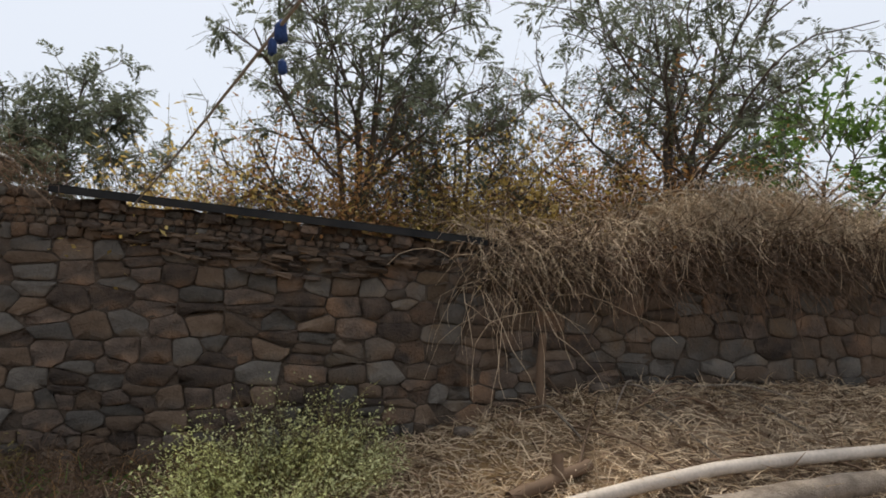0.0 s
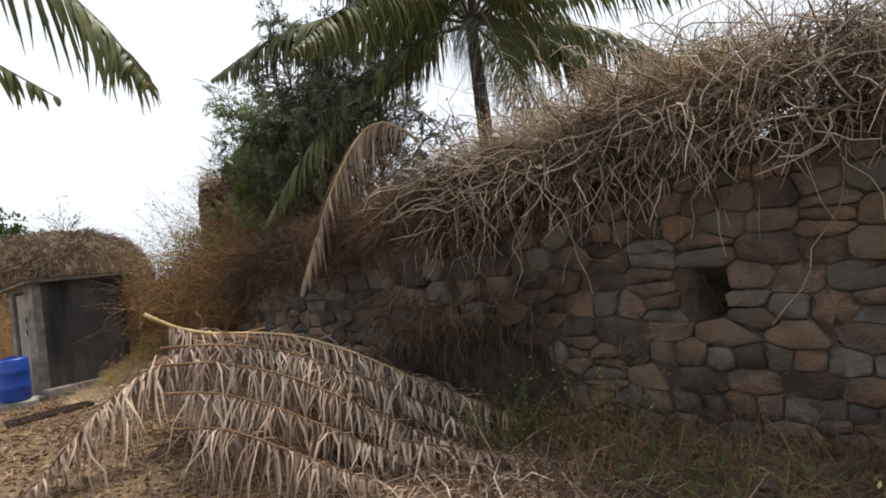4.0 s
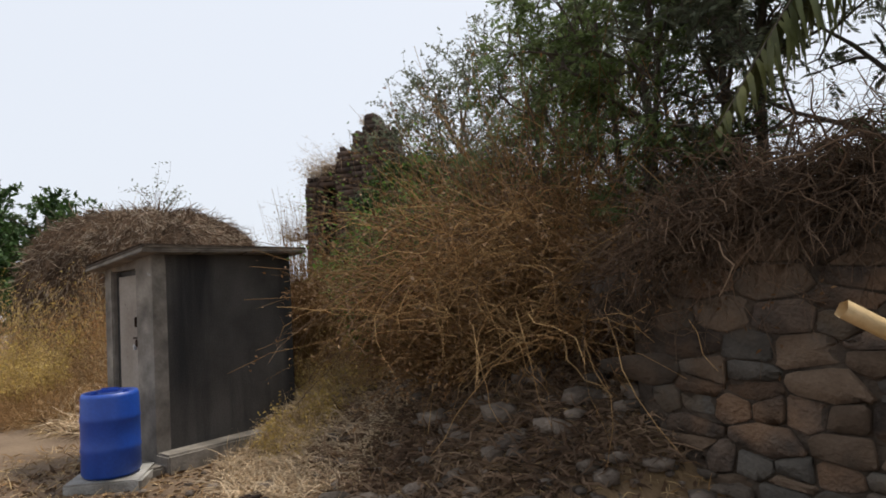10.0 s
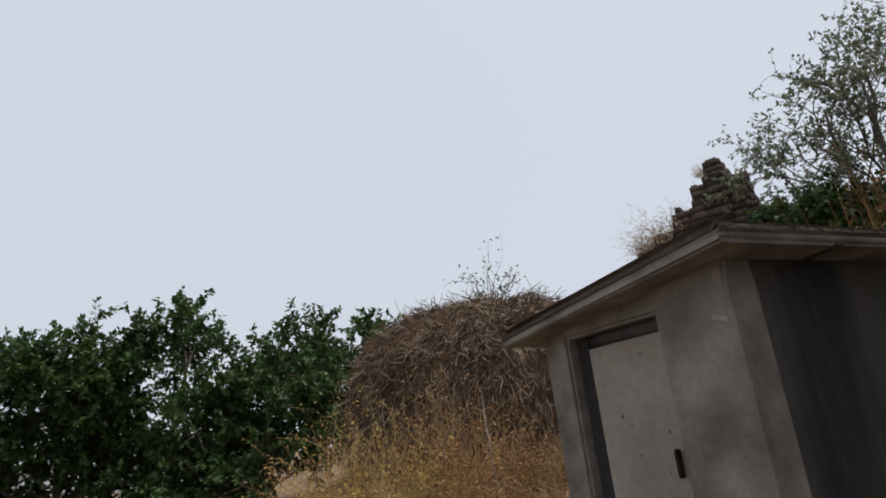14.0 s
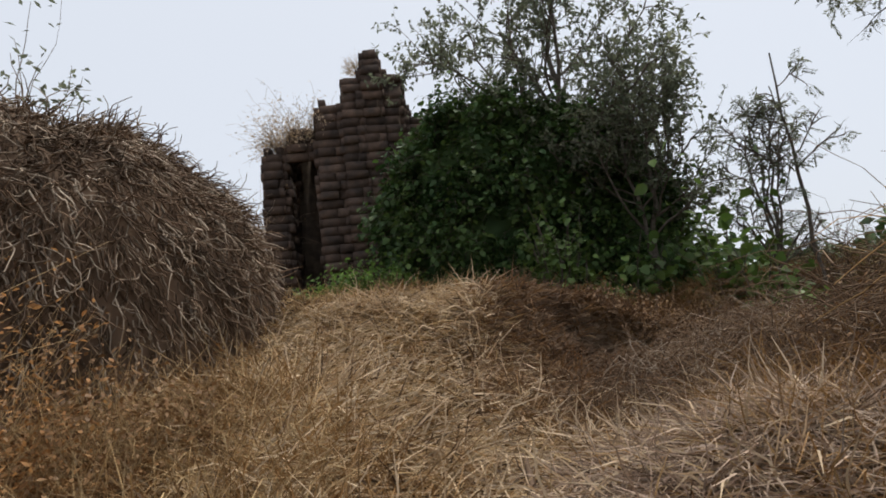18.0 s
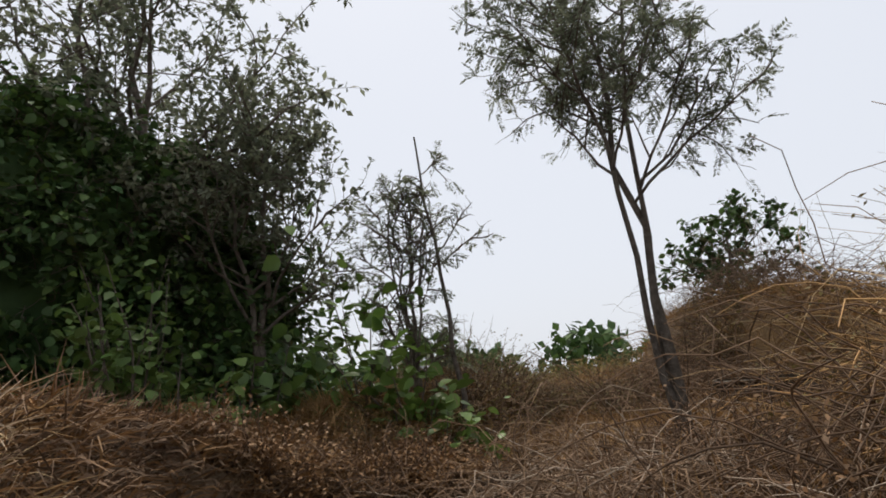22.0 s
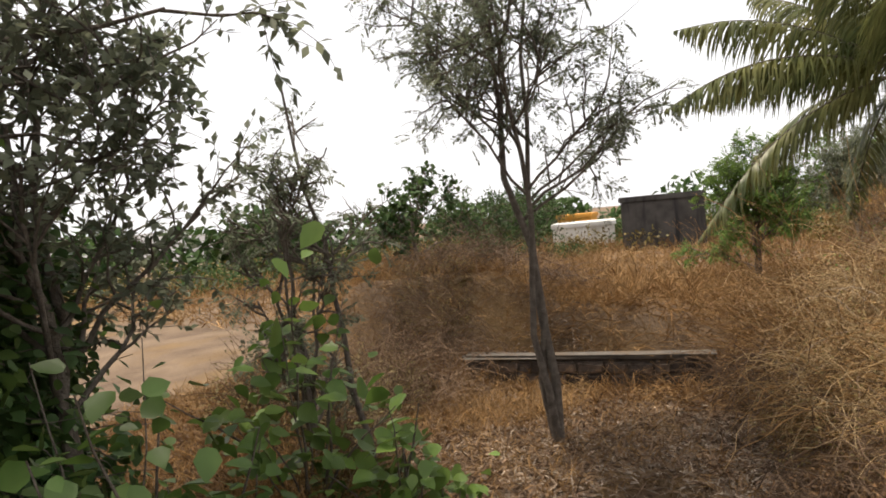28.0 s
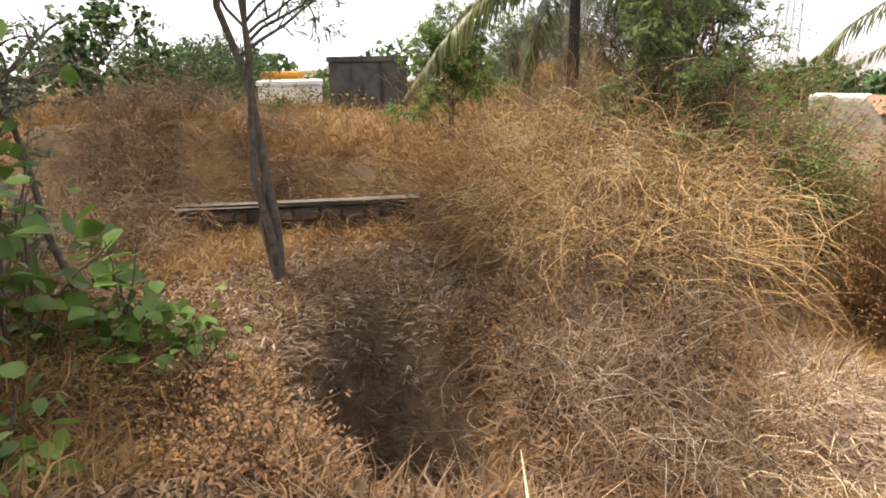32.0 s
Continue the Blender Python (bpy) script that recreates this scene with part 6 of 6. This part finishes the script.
# ---- distance: houses, mast, woods, hills ----
def house(name, label, x, y, rz, w, d, h, wall_mat, roof_mat=None, base=None, wins=2):
    z = (spot(x, y) if base is None else base)
    o = thing(name, label, "house", x, y, z, rz)
    part("wall", box_bm(0, 0, h / 2 - 1, w, d, h + 2, 0.03), wall_mat, o)
    if roof_mat:
        bm = bmesh.new()
        v = [bm.verts.new(c) for c in ((-w / 2 - 0.3, -d / 2 - 0.4, h), (w / 2 + 0.3, -d / 2 - 0.4, h), (w / 2 + 0.3, d / 2 + 0.4, h), (-w / 2 - 0.3, d / 2 + 0.4, h), (-w / 2 - 0.3, 0, h + d * 0.32), (w / 2 + 0.3, 0, h + d * 0.32))]
        for f in ((0, 1, 5, 4), (2, 3, 4, 5), (0, 4, 3), (1, 2, 5), (3, 2, 1, 0)):
            bm.faces.new([v[i] for i in f])
        part("roof", bm, roof_mat, o, "clay tile roof")
    else:
        part("parapet", box_bm(0, 0, h + 0.12, w + 0.15, d + 0.15, 0.24, 0.03), wall_mat, o)
    for q in range(wins):
        wx = -w / 2 + (q + 0.7) * w / (wins + 0.4)
        part("window", box_bm(wx, -d / 2 - 0.02, h * 0.6, 0.8, 0.08, 0.9, 0.02), M_TIN, o)
        part("sill", box_bm(wx, -d / 2 - 0.05, h * 0.6 - 0.5, 0.95, 0.14, 0.07, 0.02), wall_mat, o)
    return o


house("house", "dark unplastered block house behind the trees", 17.9, 5.7, 64, 3.4, 3.5, 4.5, M_CONC_D, None, -1.2)
house("house", "white house with an orange band far below the hill", 24.0, 7.4, 70, 3.2, 3, 3.2, M_WHITE, None, -1.0, 3)
house("house", "orange painted house in the distance", 27.5, 6.6, 60, 2, 2, 3.4, M_ORANGE, None, -0.8)
house("house", "small white house beyond the yard", 8.3, -17.6, 25, 2.7, 3, 2.2, M_WHITE, None, -1.2, 2)
house("house", "low house with a clay tile roof", 4.0, -15.0, 20, 2.8, 2.4, 1.7, M_SHEET, M_ROOFTILE, -1.0, 2)
ruinwall = thing("broken_mud_wall", "broken brown mud wall at the open side of the yard", "ruin wall", 3.0, -8.9, -0.35, -24)
pv, pf = [], []
for q in range(46):
    u = -4.6 + q * 0.2
    h = 1.55 + 0.45 * math.sin(u * 1.1) + 0.2 * math.sin(u * 2.9 + 1) + rng.uniform(-0.06, 0.06)
    for w, z in ((-0.5, -0.4), (-0.42, h * 0.5), (-0.3, h * 0.92), (0.0, h), (0.3, h * 0.9), (0.5, -0.4)):
        pv.append((u, w + rng.normal(0, 0.04), z + rng.normal(0, 0.03)))
    if q:
        pf += [((q - 1) * 6 + j, q * 6 + j, q * 6 + j + 1, (q - 1) * 6 + j + 1) for j in range(5)]
put("mud_body", np_mesh("mud_body", pv, pf, M_RUBBLE, True), ruinwall)


def mast(x, y, base, h, w=1.6):
    o = thing("lattice_mast", "galvanised lattice telecom mast in the distance", "mast", x, y, base)
    for sx in (-1, 1):
        for sy in (-1, 1):
            C = np.array([[(sx * w / 2, sy * w / 2, 0), (sx * w * 0.22, sy * w * 0.22, h)]], float)
            put("leg", np_mesh("leg", *tubes(C, np.full((1, 2), 0.09), 4), M_GALV), o)
    n = 12
    for k in range(n):
        a, b = k / n, (k + 1) / n
        wa, wb = w / 2 * (1 - 0.56 * a), w / 2 * (1 - 0.56 * b)
        for (x0, y0), (x1, y1) in (((-1, -1), (1, -1)), ((1, -1), (1, 1)), ((1, 1), (-1, 1)), ((-1, 1), (-1, -1))):
            for e in ([(x0 * wa, y0 * wa, a * h), (x1 * wb, y1 * wb, b * h)], [(x1 * wa, y1 * wa, a * h), (x0 * wb, y0 * wb, b * h)], [(x0 * wb, y0 * wb, b * h), (x1 * wb, y1 * wb, b * h)]):
                put("brace", np_mesh("brace", *tubes(np.array([e], float), np.full((1, 2), 0.045), 4), M_GALV), o)
    for k in range(5):
        part("antenna", box_bm(math.cos(k * 1.3) * 0.6, math.sin(k * 1.3) * 0.6, h * (0.8 + 0.04 * k), 0.25, 0.25, 1.5, 0.05), M_WHITE, o)
    return o


n = 620
s_, w_ = rng.uniform(-7, 46, n), -rng.uniform(3.5, 44, n) ** 1.0
xy = on_wall(s_) + w_[:, None] * WALL_N
P, mats_ = [[], []], 0
for q in range(n):
    xx, yy = xy[q]
    if -8 < xx < 15 and yy > 2.5:
        continue
    h = rng.uniform(0.5, 1.5)
    m = 170
    v = rng.normal(0, 1, (m, 3)); v = v / np.linalg.norm(v, axis=1)[:, None] * rng.uniform(0.4, 1, (m, 1))
    P[0 if rng.random() < 0.55 else 1].append(np.array([xx, yy, spot(xx, yy) + h * 0.4]) + v * [h * rng.uniform(0.7, 1.3), h * 0.9, h * 0.6])
for k, (mt, lab) in enumerate(((M_LEAF_DEEP, "low dark green shrubs on the falling ground"), (M_LEAF_OLIVE, "low olive shrubs on the falling ground"))):
    Q = np.concatenate(P[k])
    put("far_scrub", np_mesh("far_scrub", *leaves(Q, rand_dir(len(Q)), 0.17, 0.1), mt), None, lab, "shrubs", kind="stuff")
n = 60000
s_, w_ = rng.uniform(-8, 40, n), -3 - 37 * rng.uniform(0, 1, n) ** 1.3
xy = on_wall(s_) + w_[:, None] * WALL_N
litter("far_grass", "golden grass on the falling ground", "dry grass", xy[:, 0], xy[:, 1], M_STRAW_RED, 0.7, 0.022, 1.2)
mast(30.8, -50.7, -6.0, 24.3, 2.4)
n = 520
a, r = rng.uniform(0, 2 * np.pi, n), 34 + 240 * rng.uniform(0, 1, n) ** 1.6
x, y = -2 + r * np.cos(a), 8 + r * np.sin(a)
keep = ~((x < -12) & (np.abs(np.arctan2(y - 8, x + 2)) > 1.2) & (r < 60))
P, D = [], []
for xx, yy, rr in zip(x[keep], y[keep], r[keep]):
    m = 260 if rr < 90 else 110
    h = rng.uniform(2.2, 4.2)
    q = rng.normal(0, 1, (m, 3)); q = q / np.linalg.norm(q, axis=1)[:, None] * rng.uniform(0.55, 1, (m, 1))
    P.append(np.array([xx, yy, spot(xx, yy) + h * 0.5]) + q * [h * 0.75, h * 0.75, h * 0.55])
P = np.concatenate(P)
put("far_woods", np_mesh("far_woods", *leaves(P, rand_dir(len(P)), 0.75, 0.5), M_LEAF_DEEP), None, "scattered dark green trees on the plain", "woods", kind="stuff")
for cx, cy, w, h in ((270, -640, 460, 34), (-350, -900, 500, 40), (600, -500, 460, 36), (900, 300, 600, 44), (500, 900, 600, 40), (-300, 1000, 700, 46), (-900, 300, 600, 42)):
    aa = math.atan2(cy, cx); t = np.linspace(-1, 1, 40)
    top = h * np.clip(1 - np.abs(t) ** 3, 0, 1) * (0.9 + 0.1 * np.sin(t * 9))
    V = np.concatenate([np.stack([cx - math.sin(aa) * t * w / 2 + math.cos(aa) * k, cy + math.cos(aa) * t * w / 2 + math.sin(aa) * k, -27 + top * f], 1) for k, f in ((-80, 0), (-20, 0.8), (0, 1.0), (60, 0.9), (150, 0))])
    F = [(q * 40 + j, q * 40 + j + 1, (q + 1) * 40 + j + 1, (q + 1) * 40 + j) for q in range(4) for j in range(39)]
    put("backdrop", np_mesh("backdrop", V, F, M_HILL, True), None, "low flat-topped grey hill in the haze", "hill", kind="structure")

# ---- stones of the yard wall, last ----
stones = pack(-6.3, 15.9, lambda s: -0.05, wall_top)
near = [k for k, q in enumerate(stones) if 2.8 < q[0] < 6.0 and 0.3 < q[1] < 2.0][:300]
picked = set(near)
pieces = [[], [], []]
for k, (s, z, poly) in enumerate(stones):
    V, F = stone_mesh(poly, k)
    j = int(rng.choice(3, p=(0.42, 0.3, 0.28)))
    if k in picked:
        put("stone", np_mesh("stone", V, F, (M_STONE, M_STONE_TAN, M_STONE_GREY)[j]), wall_yard, at=wall_pose(s, z))
    else:
        m = np.array(wall_pose(s, z))
        pieces[j].append((V @ m[:3, :3].T + m[:3, 3], F))
for j, mt in enumerate((M_STONE_IS, M_TAN_IS, M_GREY_IS)):
    put("stonework", np_mesh("stonework", *joined(pieces[j]), mt), wall_yard, kind="stuff")
for q in range(110):
    u = rng.uniform(4.3, 7.5)
    L, T = rng.uniform(0.07, 0.24), rng.uniform(0.015, 0.045)
    o = part("stone", box_bm(0, 0, 0, L, T, rng.uniform(0.06, 0.12), 0.006, None, 0.007), (M_STONE_TAN, M_STONE, M_STONE_TAN, M_MUD)[q % 4], wall_yard)
    o.matrix_basis = wall_pose(u, 2.17 - 0.05 * (u - 4.3) - 0.3 * rng.random() ** 1.4 * math.sin((u - 4.3) / 3.2 * math.pi) - 0.02, rng.normal(0, 7)) @ pose(0, 0, 0.035 + rng.uniform(0, 0.025))
